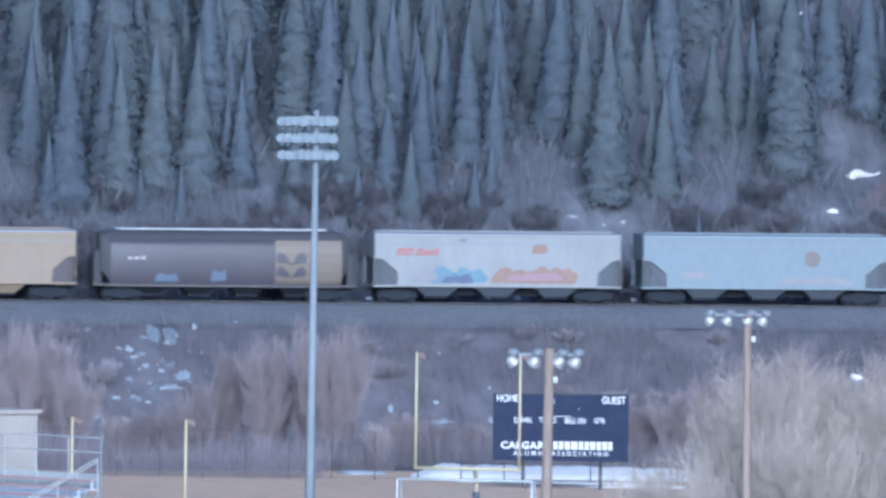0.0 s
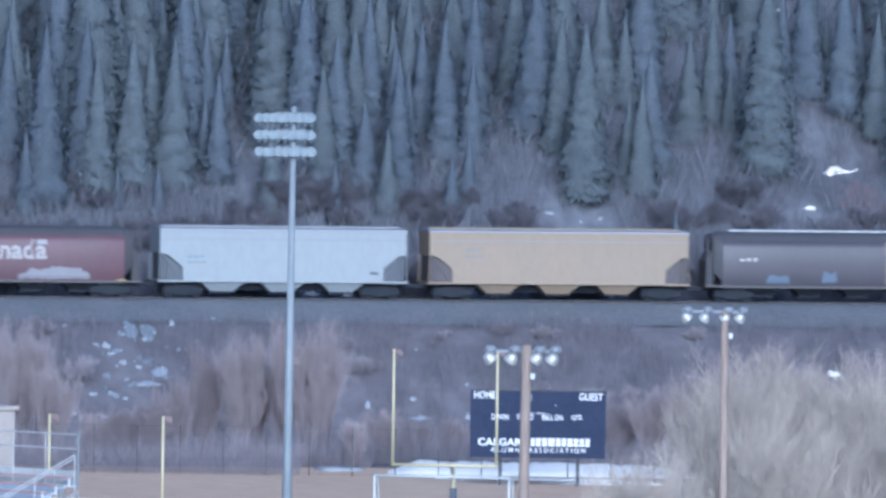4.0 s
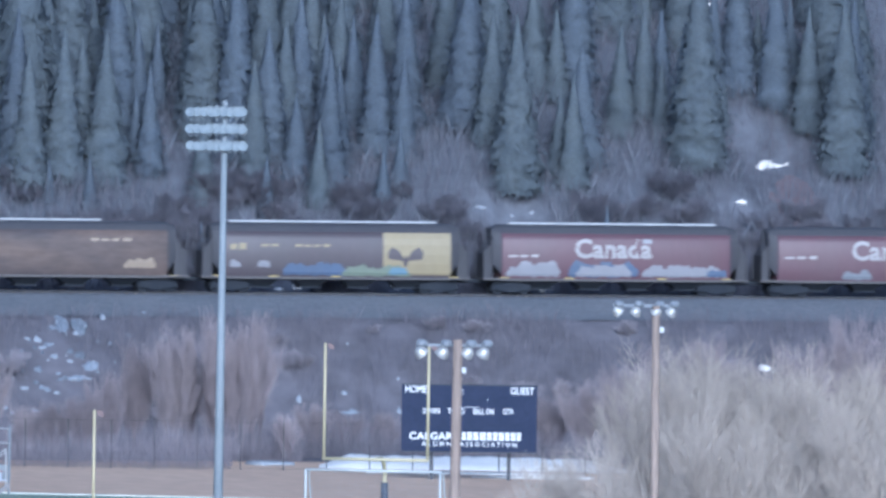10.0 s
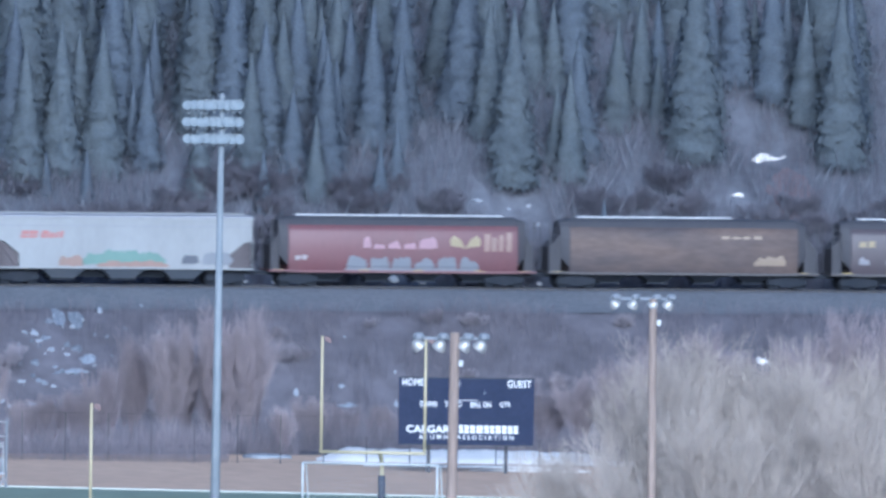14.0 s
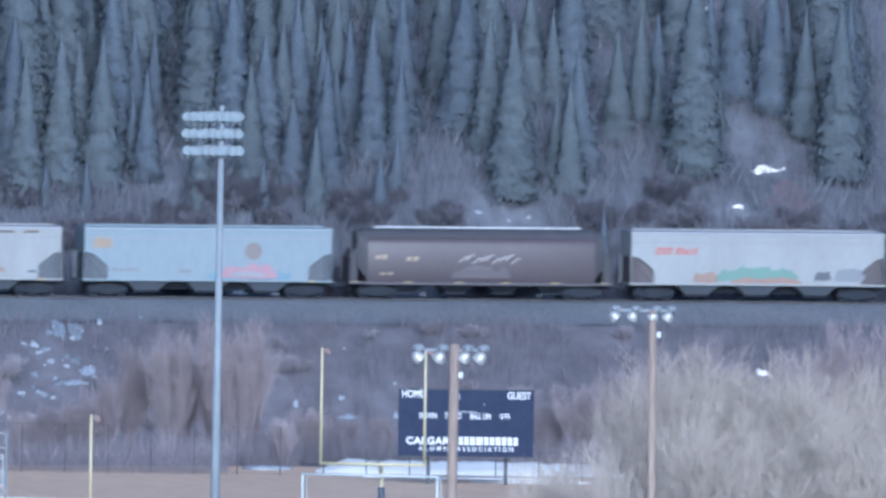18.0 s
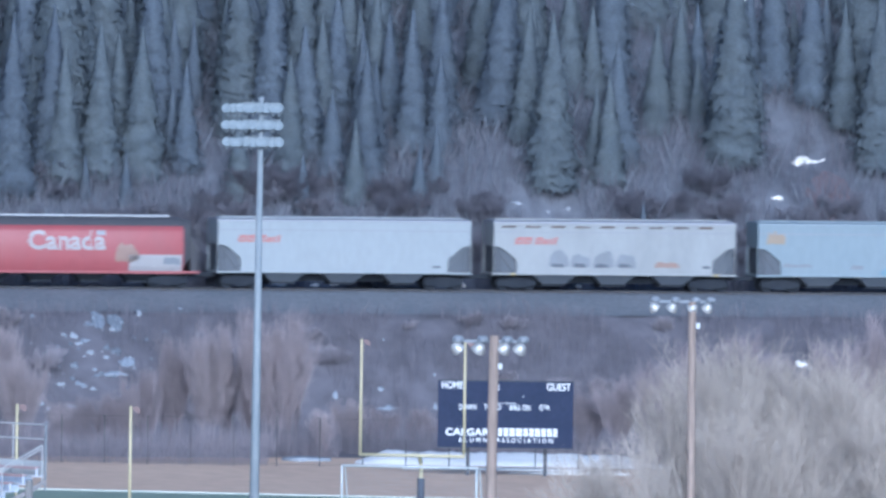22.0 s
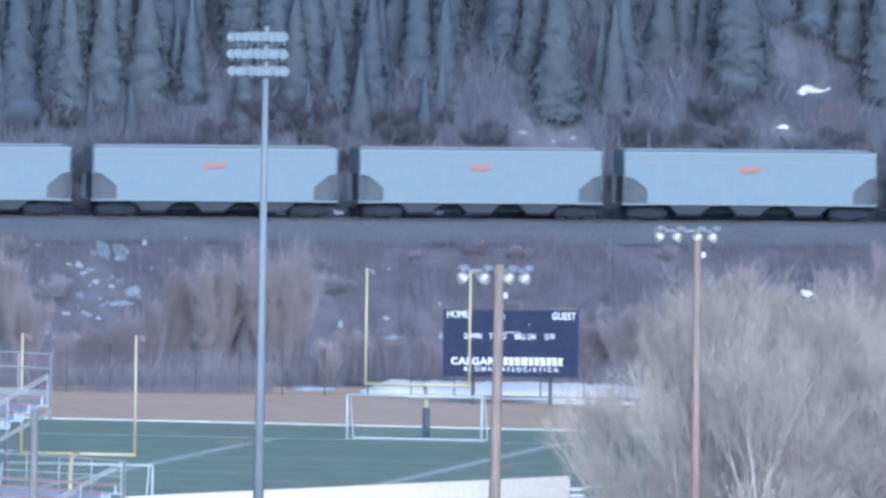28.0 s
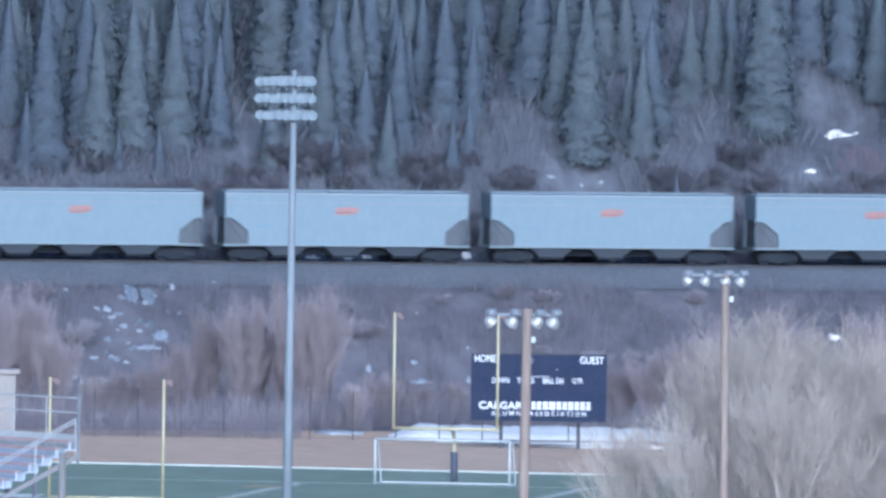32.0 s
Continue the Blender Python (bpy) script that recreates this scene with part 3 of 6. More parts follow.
# ---- bleachers ----
def bleacher(name, m, rows, width, rise, run, label, rail=1.5, low=0.75):
    """Right end of the back row's floor is at local 0, 0; rows step down towards -y and run to -x."""
    b = thing(name, label, "bleachers", m, group="bleachers")
    top = rows * rise + 0.3
    shared = {}

    def plank(nm, dx, dy, dz, material):
        key = (nm, dx, dy, dz)
        if key not in shared:
            bm = bmesh.new()
            box(bm, -dx, 0, -dy, 0, -dz, 0)
            shared[key] = mesh_of(nm, bm, material)
        return shared[key]
    for k in range(rows):
        z, y = top - k * rise, -k * run
        for nm, w, h, oy, oz, material in (("footboard", run * 0.96, 0.05, 0, 0, SEAT_ALU), ("riser", 0.03, rise * 0.92, -run * 0.965, -0.02, RISER), ("nosing", 0.04, 0.06, -run * 0.98, 0.012, RAILING),
                                           ("seat_plank", 0.28, 0.05, -run * 0.34, 0.43, SEAT_RED),
                                           ("seat_face", 0.03, 0.10, -run * 0.34 - 0.26, 0.415, SEAT_RED)):
            ob = part(nm, plank(nm + str(material.name), width, w, h, material), material, b)
            ob.name = nm
            ob.location = (0, y + oy, z + oz)
        for x in (-0.1, -width / 3, -2 * width / 3, -width + 0.1):
            bm = bmesh.new()
            box(bm, x - 0.03, x + 0.03, y - run * 0.34 - 0.2, y - run * 0.34 - 0.1, z, z + 0.375)
            part("seat_bracket", bm, SEAT_ALU, b)
    L = rows * run
    for x in (0.06, -width / 2, -width - 0.06):
        bm = bmesh.new()
        extrude = [(0, top - 0.16), (0, top - 0.40), (-L, 0.02), (-L, 0.26)]
        a = [bm.verts.new((x - 0.05, y, z)) for y, z in extrude]
        c = [bm.verts.new((x + 0.05, y, z)) for y, z in extrude]
        for k in range(4):
            bm.faces.new((a[k], c[k], c[(k + 1) % 4], a[(k + 1) % 4]))
        bm.faces.new(a)
        bm.faces.new(c[::-1])
        part("stringer", bm, STRINGER, b)
        for f in (1.0 / L if rows < 12 else 2.6 / L, 0.42, 0.7):
            bm = bmesh.new()
            z1 = top - 0.4 - f * (top - 0.5)
            box(bm, x - 0.06, x + 0.06, -f * L - 0.12, -f * L, 0, z1)
            part("post", bm, POSTGREY, b)
    # sloping end rail with its posts, and the back rail
    bm = bmesh.new()
    for dz in (1.85, 1.70):
        tube(bm, (0.05, -0.2, top + dz - 0.4), (0.05, -L, 0.3 + dz - 0.4), 0.03, None, 6)
    part("end_rail", bm, RAILING, b)
    for k in range(0, rows, 3):
        bm = bmesh.new()
        tube(bm, (0.05, -0.2 - k * run, top - k * rise - 0.3), (0.05, -0.2 - k * run, top - k * rise + 1.4), 0.03, None, 6)
        part("rail_post", bm, RAILING, b)
    bm = bmesh.new()
    box(bm, 0.02, 0.10, -0.06, 0.02, top - 0.7, top + rail + 0.05)
    part("corner_post", bm, STEEL, b)
    for z in (rail, low):
        bm = bmesh.new()
        tube(bm, (0.05, 0, top + z), (-width, 0, top + z), 0.035, None, 6)
        part("back_rail", bm, RAILING, b)
    for k in range(1, int(width / 2.4)):
        bm = bmesh.new()
        tube(bm, (-2.4 * k, 0, top - 0.3), (-2.4 * k, 0, top + rail), 0.025, None, 6)
        part("rail_post", bm, RAILING, b)
    # low handrails by the aisle
    for k in range(1, rows - 1, 2):
        bm = bmesh.new()
        y, z = -k * run, top - k * rise
        path_tube(bm, [(-width * 0.36, y, z), (-width * 0.36, y, z + 0.85), (-width * 0.36, y - run * 1.3, z + 0.85 - rise * 1.3), (-width * 0.36, y - run * 1.3, z - rise * 1.5)], 0.02, 6)
        part("aisle_rail", bm, RAILING, b)
    return b, top


STAND = -50


def back_wall():
    w = thing("bleacher_back_wall", "low white boards behind the top row of the bleachers", "wall", pose(-18.35, 960, 0, 0, 0, STAND))
    for k in range(8):
        bm = bmesh.new()
        box(bm, -0.25 - 1.6 * (k + 1) + 0.06, -0.25 - 1.6 * k, 0.10, 0.14, 6.85, 7.55)
        part("board", bm, RAILING, w)


back_wall()
bleacher("large_bleachers", pose(-18.35, 960, 0, 0, 0, STAND), 19, 34, 0.345, 0.80, "tall grey aluminium bleachers with red seat planks and white railings", 2.4, 1.72)
bleacher("small_bleachers", pose(-14.65, 948, 0, 0, 0, STAND), 9, 26, 0.33, 0.80, "low grey aluminium bleachers with red seat planks")


def press_box():
    p = thing("press_box", "white flat-roofed press box at the back of the bleachers", "press box", pose(-18.35, 960, 0, 0, 0, STAND))
    bm = bmesh.new()
    box(bm, -16.6, -8.0, 0.2, 2.6, 7.2, 10.1)
    part("wall", bm, CABINWHITE, p)
    bm = bmesh.new()
    box(bm, -16.75, -7.85, 0.05, 2.75, 10.1, 10.3)
    part("roof", bm, CABINWHITE, p, "thin white overhanging roof", bevel=0.02)
    bm = bmesh.new()
    box(bm, -15.0, -8.2, 0.11, 0.145, 8.3, 8.5)
    part("sill", bm, STEEL, p)
    for x in (-16.4, -12.2, -8.2):
        for y in (0.4, 2.4):
            bm = bmesh.new()
            box(bm, x - 0.1, x + 0.1, y - 0.1, y + 0.1, 0, 7.2)
            part("leg", bm, STEEL, p)


press_box()


# ---- low building in front of the field ----
def wall_between(bm, a, b, z0, z1, thick=0.22):
    a, b = Vector((*a, 0)), Vector((*b, 0))
    n = Vector((-(b - a).y, (b - a).x, 0)).normalized() * thick
    lo = [bm.verts.new(p + Vector((0, 0, z0))) for p in (a, b, b + n, a + n)]
    hi = [bm.verts.new(p + Vector((0, 0, z1))) for p in (a, b, b + n, a + n)]
    bm.faces.new(lo[::-1])
    bm.faces.new(hi)
    for k in range(4):
        bm.faces.new((lo[k], lo[(k + 1) % 4], hi[(k + 1) % 4], hi[k]))


def clubhouse():
    c = thing("clubhouse", "low white building with a snow-covered flat roof and parapet", "building")
    outline = [(-14.0, 920.0), (6.0, 940.0), (9.6, 943.6), (12.0, 890.0), (-10.7, 890.0)]
    bm = bmesh.new()
    lo = [bm.verts.new((x, y, 0)) for x, y in outline]
    hi = [bm.verts.new((x, y, 3.55)) for x, y in outline]
    bm.faces.new(lo)
    bm.faces.new(hi)
    for k in range(5):
        bm.faces.new((lo[k], lo[(k + 1) % 5], hi[(k + 1) % 5], hi[k]))
    part("wall", bm, WALLWHITE, c)
    bm = bmesh.new()
    wall_between(bm, (-14.0, 920.0), (6.0, 940.0), 3.55, 4.30)
    for v in bm.verts:
        if v.co.z > 4:
            v.co.z = 4.30 + 0.38 * (v.co.x + 14) / 20
    part("parapet", bm, WALLWHITE, c, "sunlit white parapet along the roof", bevel=0.02)
    bm = bmesh.new()
    wall_between(bm, (-10.7, 890.0), (-14.0, 920.0), 3.55, 3.76, -0.2)
    for v in bm.verts:
        if v.co.z > 3.6:
            v.co.z += 0.14 * (v.co.y - 890) / 30
    part("side_parapet", bm, WALLWHITE, c)
    vs, fs, n = [], [], 36
    for j in range(n + 1):
        for i in range(n + 1):
            a = Vector((-10.6, 890.1)).lerp(Vector((11.9, 890.1)), i / n)
            b = Vector((-13.9, 919.9)).lerp(Vector((9.5, 943.3)), i / n)
            p = a.lerp(b, j / n)
            e = 0.0 if i in (0, n) or j in (0, n) else 0.05
            vs.append((p.x, p.y, 3.57 + e + 0.10 * abs(noise.noise(Vector((p.x * 0.4, p.y * 0.3, 2.0)))) + (0.04 if j > n - 2 else 0) + 0.22 * max(0, 1 - (p - Vector((-14, 920))).length / 7)))
    fs = [(j * (n + 1) + i, j * (n + 1) + i + 1, (j + 1) * (n + 1) + i + 1, (j + 1) * (n + 1) + i) for j in range(n) for i in range(n)]
    me = raw_mesh("snow_cover", vs, fs, ROOFSNOW)
    for p in me.polygons:
        p.use_smooth = True
    part("snow_cover", me, SNOW, c, "old snow lying on the roof")
    for x, y, h in VENTS:
        bm = bmesh.new()
        tube(bm, (x, y, 3.3), (x, y, 3.62 + h * 0.6), 0.07, None, 10)
        vent = part("vent_pipe", bm, WHITEPOST, c, smooth=True)
        bm = bmesh.new()
        lathe(bm, [(0.10, 3.62 + h * 0.5), (0.14, 3.62 + h * 0.65), (0.05, 3.62 + h)], pose(x, y, 0), 10)
        part("vent_cap", bm, DARKSTEEL, vent)


VENTS = ((-9.5, 914.0, 0.35), (1.18, 917.5, 0.35), (-0.68, 905.5, 0.5))
clubhouse()


def lean_to():
    t = thing("equipment_shed", "low white shed with a flat roof beside the bleachers", "shed")
    bm = bmesh.new()
    box(bm, -16.4, -14.2, 951.2, 954.0, 0, 1.9)
    part("wall", bm, WALLWHITE, t)
    bm = bmesh.new()
    box(bm, -16.5, -14.1, 951.0, 954.2, 1.9, 2.36)
    part("roof", bm, WALLWHITE, t, "thick white roof edge", bevel=0.02)
    for x in (-16.3, -15.3, -14.4):
        bm = bmesh.new()
        box(bm, x - 0.08, x + 0.08, 951.02, 951.18, 0, 1.89)
        part("post", bm, POLEWOOD, t)


lean_to()


# ---- the train ----
def cyl_section():
    """Half section of a round-sided hopper car, from the sill to the crown: (half width, height)."""
    return [(1.38, 1.02), (1.50, 1.35), (1.575, 1.9), (1.60, 2.5), (1.575, 3.1), (1.49, 3.5), (1.34, 3.90), (1.10, 4.19), (0.75, 4.36), (0.35, 4.42), (0.0, 4.43)]


def side_y(z, round_car):
    if not round_car:
        return 1.60
    s = cyl_section()
    for (a, za), (b, zb) in zip(s, s[1:]):
        if za <= z <= zb:
            return a + (b - a) * (z - za) / (zb - za)
    return 1.4


SHARED = {}


def bogie_mesh():
    if "bogie" not in SHARED:
        bm = bmesh.new()
        for y in (-1.02, 1.02):
            extrude_xz(bm, [(-1.25, 0.34), (-1.25, 0.60), (-0.75, 0.66), (-0.45, 0.84), (0.45, 0.84), (0.75, 0.66), (1.25, 0.60), (1.25, 0.34), (0.95, 0.30), (0.45, 0.24), (0.4, 0.16), (-0.4, 0.16), (-0.45, 0.24), (-0.95, 0.30)], y - 0.09, y + 0.09)
        box(bm, -0.22, 0.22, -1.0, 1.0, 0.45, 0.75)
        SHARED["bogie"] = mesh_of("bogie_frame", bm, TRUCK)
        bm = bmesh.new()
        for y in (-0.78, 0.78):
            lathe(bm, [(0.46, -0.03), (0.46, 0.06), (0.43, 0.10), (0.2, 0.07), (0.12, 0.12)], pose(0, y, 0.0, 90 if y < 0 else -90), 22)
        tube(bm, (0, -0.75, 0.0), (0, 0.75, 0.0), 0.08, None, 8)
        SHARED["wheelset"] = mesh_of("wheelset", bm, TRUCK)
        bm = bmesh.new()
        box(bm, -0.55, 0.12, -0.14, 0.14, 0.70, 0.98)
        box(bm, 0.0, 0.36, -0.10, 0.12, 0.74, 0.96)
        SHARED["coupler"] = mesh_of("coupler", bm, TRUCK)
    return SHARED["bogie"], SHARED["wheelset"], SHARED["coupler"]


WHEELS = []


def running_gear(car, L):
    bogie, wheelset, coupler = bogie_mesh()
    for s in (-1, 1):
        b = part("bogie", bogie, TRUCK, car, "dark grimy cast bogie")
        b.location = (s * (L / 2 - 2.35), 0, 0)
        for d in (-0.85, 0.85):
            w = part("wheelset", wheelset, TRUCK, b)
            w.location = (d, 0, 0.46)
            WHEELS.append((w, d))
        c = part("coupler", coupler, TRUCK, car)
        c.location = (s * (L / 2 - 0.34), 0, 0)
        c.rotation_euler = (0, 0, 0 if s > 0 else math.pi)
    bm = bmesh.new()
    box(bm, -L / 2 + 0.4, L / 2 - 0.4, -0.2, 0.2, 0.78, 1.04)
    part("centre_sill", bm, TRUCK, car)


def patch(car, mt, pts, round_car, layer=1, name="marking", label=""):
    """A flat painted shape on the near side of a car: outline in x and z."""
    off = 0.008 * layer
    zs = [z for _, z in pts]
    bm = bmesh.new()
    vs = [bm.verts.new((x, 0, z)) for x, z in pts]
    f = bm.faces.new(vs)
    if round_car:
        z = min(zs)
        cuts = [c for _, c in cyl_section()] + [k * 0.25 for k in range(2, 18)]
        for c in cuts:
            if min(zs) < c < max(zs):
                bmesh.ops.bisect_plane(bm, geom=bm.verts[:] + bm.edges[:] + bm.faces[:], plane_co=(0, 0, c), plane_no=(0, 0, 1))
    bmesh.ops.triangulate(bm, faces=bm.faces[:])
    for v in bm.verts:
        v.co.y = -(side_y(v.co.z, round_car) + off)
    me = bpy.data.meshes.new(name)
    bm.to_mesh(me)
    bm.free()
    me.materials.append(mt)
    return part(name, me, mt, car, label)


def rect(x0, x1, z0, z1, slant=0.0):
    return [(x0, z0), (x1, z0), (x1 + slant, z1), (x0 + slant, z1)]


def blob(x0, x1, z0, z1, seed, bumps=5):
    """The ragged, uneven outline that spray paint and wear leave."""
    r = random.Random(seed)
    n = bumps * 7 + 4
    top, low = [], []
    for k in range(n):
        u = k / (n - 1)
        x = x0 + (x1 - x0) * u + r.uniform(-0.3, 0.3) * (x1 - x0) / n
        h = 0.80 + 0.34 * noise.noise(Vector((x * 1.7, seed * 3.3, 0.5))) + 0.26 * noise.noise(Vector((x * 5.1, seed * 1.9, 4.5)))
        h *= min(1.0, 0.45 + 5 * u, 0.45 + 5 * (1 - u))
        top.append((x, z0 + (z1 - z0) * max(0.25, min(1.0, h))))
        if k % 2 == 0:
            low.append((x, z0 + (z1 - z0) * r.uniform(0, 0.12)))
    return top + low[::-1]


def word_patch(car, mt, body, x, z, w, h, round_car, layer=1):
    co, faces = letters(body, w, h, 0.03)
    vs = [(x + a, -(side_y(z + b, round_car) + 0.008 * layer), z + b) for a, b in co]
    for v, f in islands(vs, faces):
        part("letter", raw_mesh("letter", v, f, mt), mt, car)


def ladder(bm, x, y, z0, z1, w=0.42):
    for d in (0, w):
        box(bm, x + d - 0.02, x + d + 0.02, y - 0.03, y + 0.03, z0, z1)
    k = z0 + 0.15
    while k < z1:
        box(bm, x, x + w, y - 0.02, y + 0.02, k - 0.015, k + 0.015)
        k += 0.38


def square_car(car, L, body, trim, hopper, end):
    """A covered hopper car with flat sides, sloped ends over open platforms and bays below."""
    b = L / 2 - 0.73
    side = [(-b, 4.17), (-b, 2.80), (-b + 0.55, 2.74), (-b + 1.50, 1.98), (-b + 1.50, 1.06), (b - 1.50, 1.06), (b - 1.50, 1.98), (b - 0.55, 2.74), (b, 2.80), (b, 4.17)]
    bm = bmesh.new()
    extrude_xz(bm, side, -1.58, 1.58)
    part("body", bm, body, car, bevel=0.03)
    bm = bmesh.new()
    box(bm, -b - 0.03, b + 0.03, -1.62, 1.62, 4.15, 4.27)
    part("top_chord", bm, trim, car)
    bm = bmesh.new()
    extrude = [(-1.60, 4.27), (-1.58, 4.38), (-0.7, 4.46), (0.7, 4.46), (1.58, 4.38), (1.60, 4.27)]
    vv = [bm.verts.new((-b, y, z)) for y, z in extrude]
    ww = [bm.verts.new((b, y, z)) for y, z in extrude]
    for k in range(6):
        bm.faces.new((vv[k], vv[(k + 1) % 6], ww[(k + 1) % 6], ww[k]))
    bm.faces.new(vv)
    bm.faces.new(ww[::-1])
    part("roof", bm, trim if trim is P_BLUE2 else ROOF_GREY, car)
    bm = bmesh.new()
    box(bm, -b + 0.05, b - 0.05, -1.612, -1.57, 3.70, 3.75)
    part("side_rail", bm, ROOF_GREY, car)
    bm = bmesh.new()
    box(bm, -b + 0.3, b - 0.3, -0.45, 0.45, 4.46, 4.54)
    part("hatch_cover", bm, trim, car)
    for s in (-1, 1):
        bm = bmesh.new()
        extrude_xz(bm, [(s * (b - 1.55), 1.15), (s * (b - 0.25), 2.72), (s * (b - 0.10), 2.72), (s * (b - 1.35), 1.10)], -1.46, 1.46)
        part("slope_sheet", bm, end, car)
        bm = bmesh.new()
        for y in (-1.51, 1.51):
            pm = bmesh.new()
            box(pm, s * (b - 0.02) - 0.04, s * (b - 0.02) + 0.04, y - 0.05, y + 0.05, 1.1, 2.9)
            part("corner_post", pm, body, car)
        # Block added to fill the end recess; its dark colour stands for shade.
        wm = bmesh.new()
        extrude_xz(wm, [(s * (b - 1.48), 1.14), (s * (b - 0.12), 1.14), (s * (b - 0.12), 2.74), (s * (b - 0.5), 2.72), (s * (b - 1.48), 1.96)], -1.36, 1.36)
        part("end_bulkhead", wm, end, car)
        ladder(bm, s * (b - 0.25) - 0.21, -1.53, 1.1, 2.8)
        part("end_ladder", bm, end, car)
        bm = bmesh.new()
        box(bm, min(s * (b - 1.6), s * (b + 0.08)), max(s * (b - 1.6), s * (b + 0.08)), -1.56, 1.56, 1.00, 1.12)
        part("end_platform", bm, trim, car)
        bm = bmesh.new()
        box(bm, s * (b - 1.2) - 0.28, s * (b - 1.2) + 0.28, -0.9, 0.9, 1.2, 1.9)
        part("brake_gear", bm, TRUCK, car)
    bm = bmesh.new()
    box(bm, -b + 1.4, b - 1.4, -1.64, -1.56, 1.02, 1.14)
    box(bm, -b + 1.4, b - 1.4, 1.56, 1.64, 1.02, 1.14)
    part("side_sill", bm, trim, car)
    # Dark filler added so the gap between the bays reads as shade.
    bm = bmesh.new()
    box(bm, -L / 2 + 4.1, L / 2 - 4.1, -0.34, 0.34, 0.48, 1.02)
    part("underframe_beam", bm, TRUCK, car)
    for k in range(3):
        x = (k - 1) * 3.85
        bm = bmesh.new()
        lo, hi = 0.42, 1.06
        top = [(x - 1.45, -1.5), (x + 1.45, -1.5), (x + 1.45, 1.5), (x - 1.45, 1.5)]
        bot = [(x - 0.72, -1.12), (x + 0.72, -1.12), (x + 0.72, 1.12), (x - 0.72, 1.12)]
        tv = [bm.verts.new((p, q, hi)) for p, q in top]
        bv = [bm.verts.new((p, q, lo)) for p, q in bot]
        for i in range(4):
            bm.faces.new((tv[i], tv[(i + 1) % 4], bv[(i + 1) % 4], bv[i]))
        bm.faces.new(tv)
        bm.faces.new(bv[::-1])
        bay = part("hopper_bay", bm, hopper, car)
        bm = bmesh.new()
        box(bm, x - 0.8, x + 0.8, -1.0, 1.0, 0.30, 0.42)
        part("outlet_gate", bm, TRUCK, bay)
    running_gear(car, L)


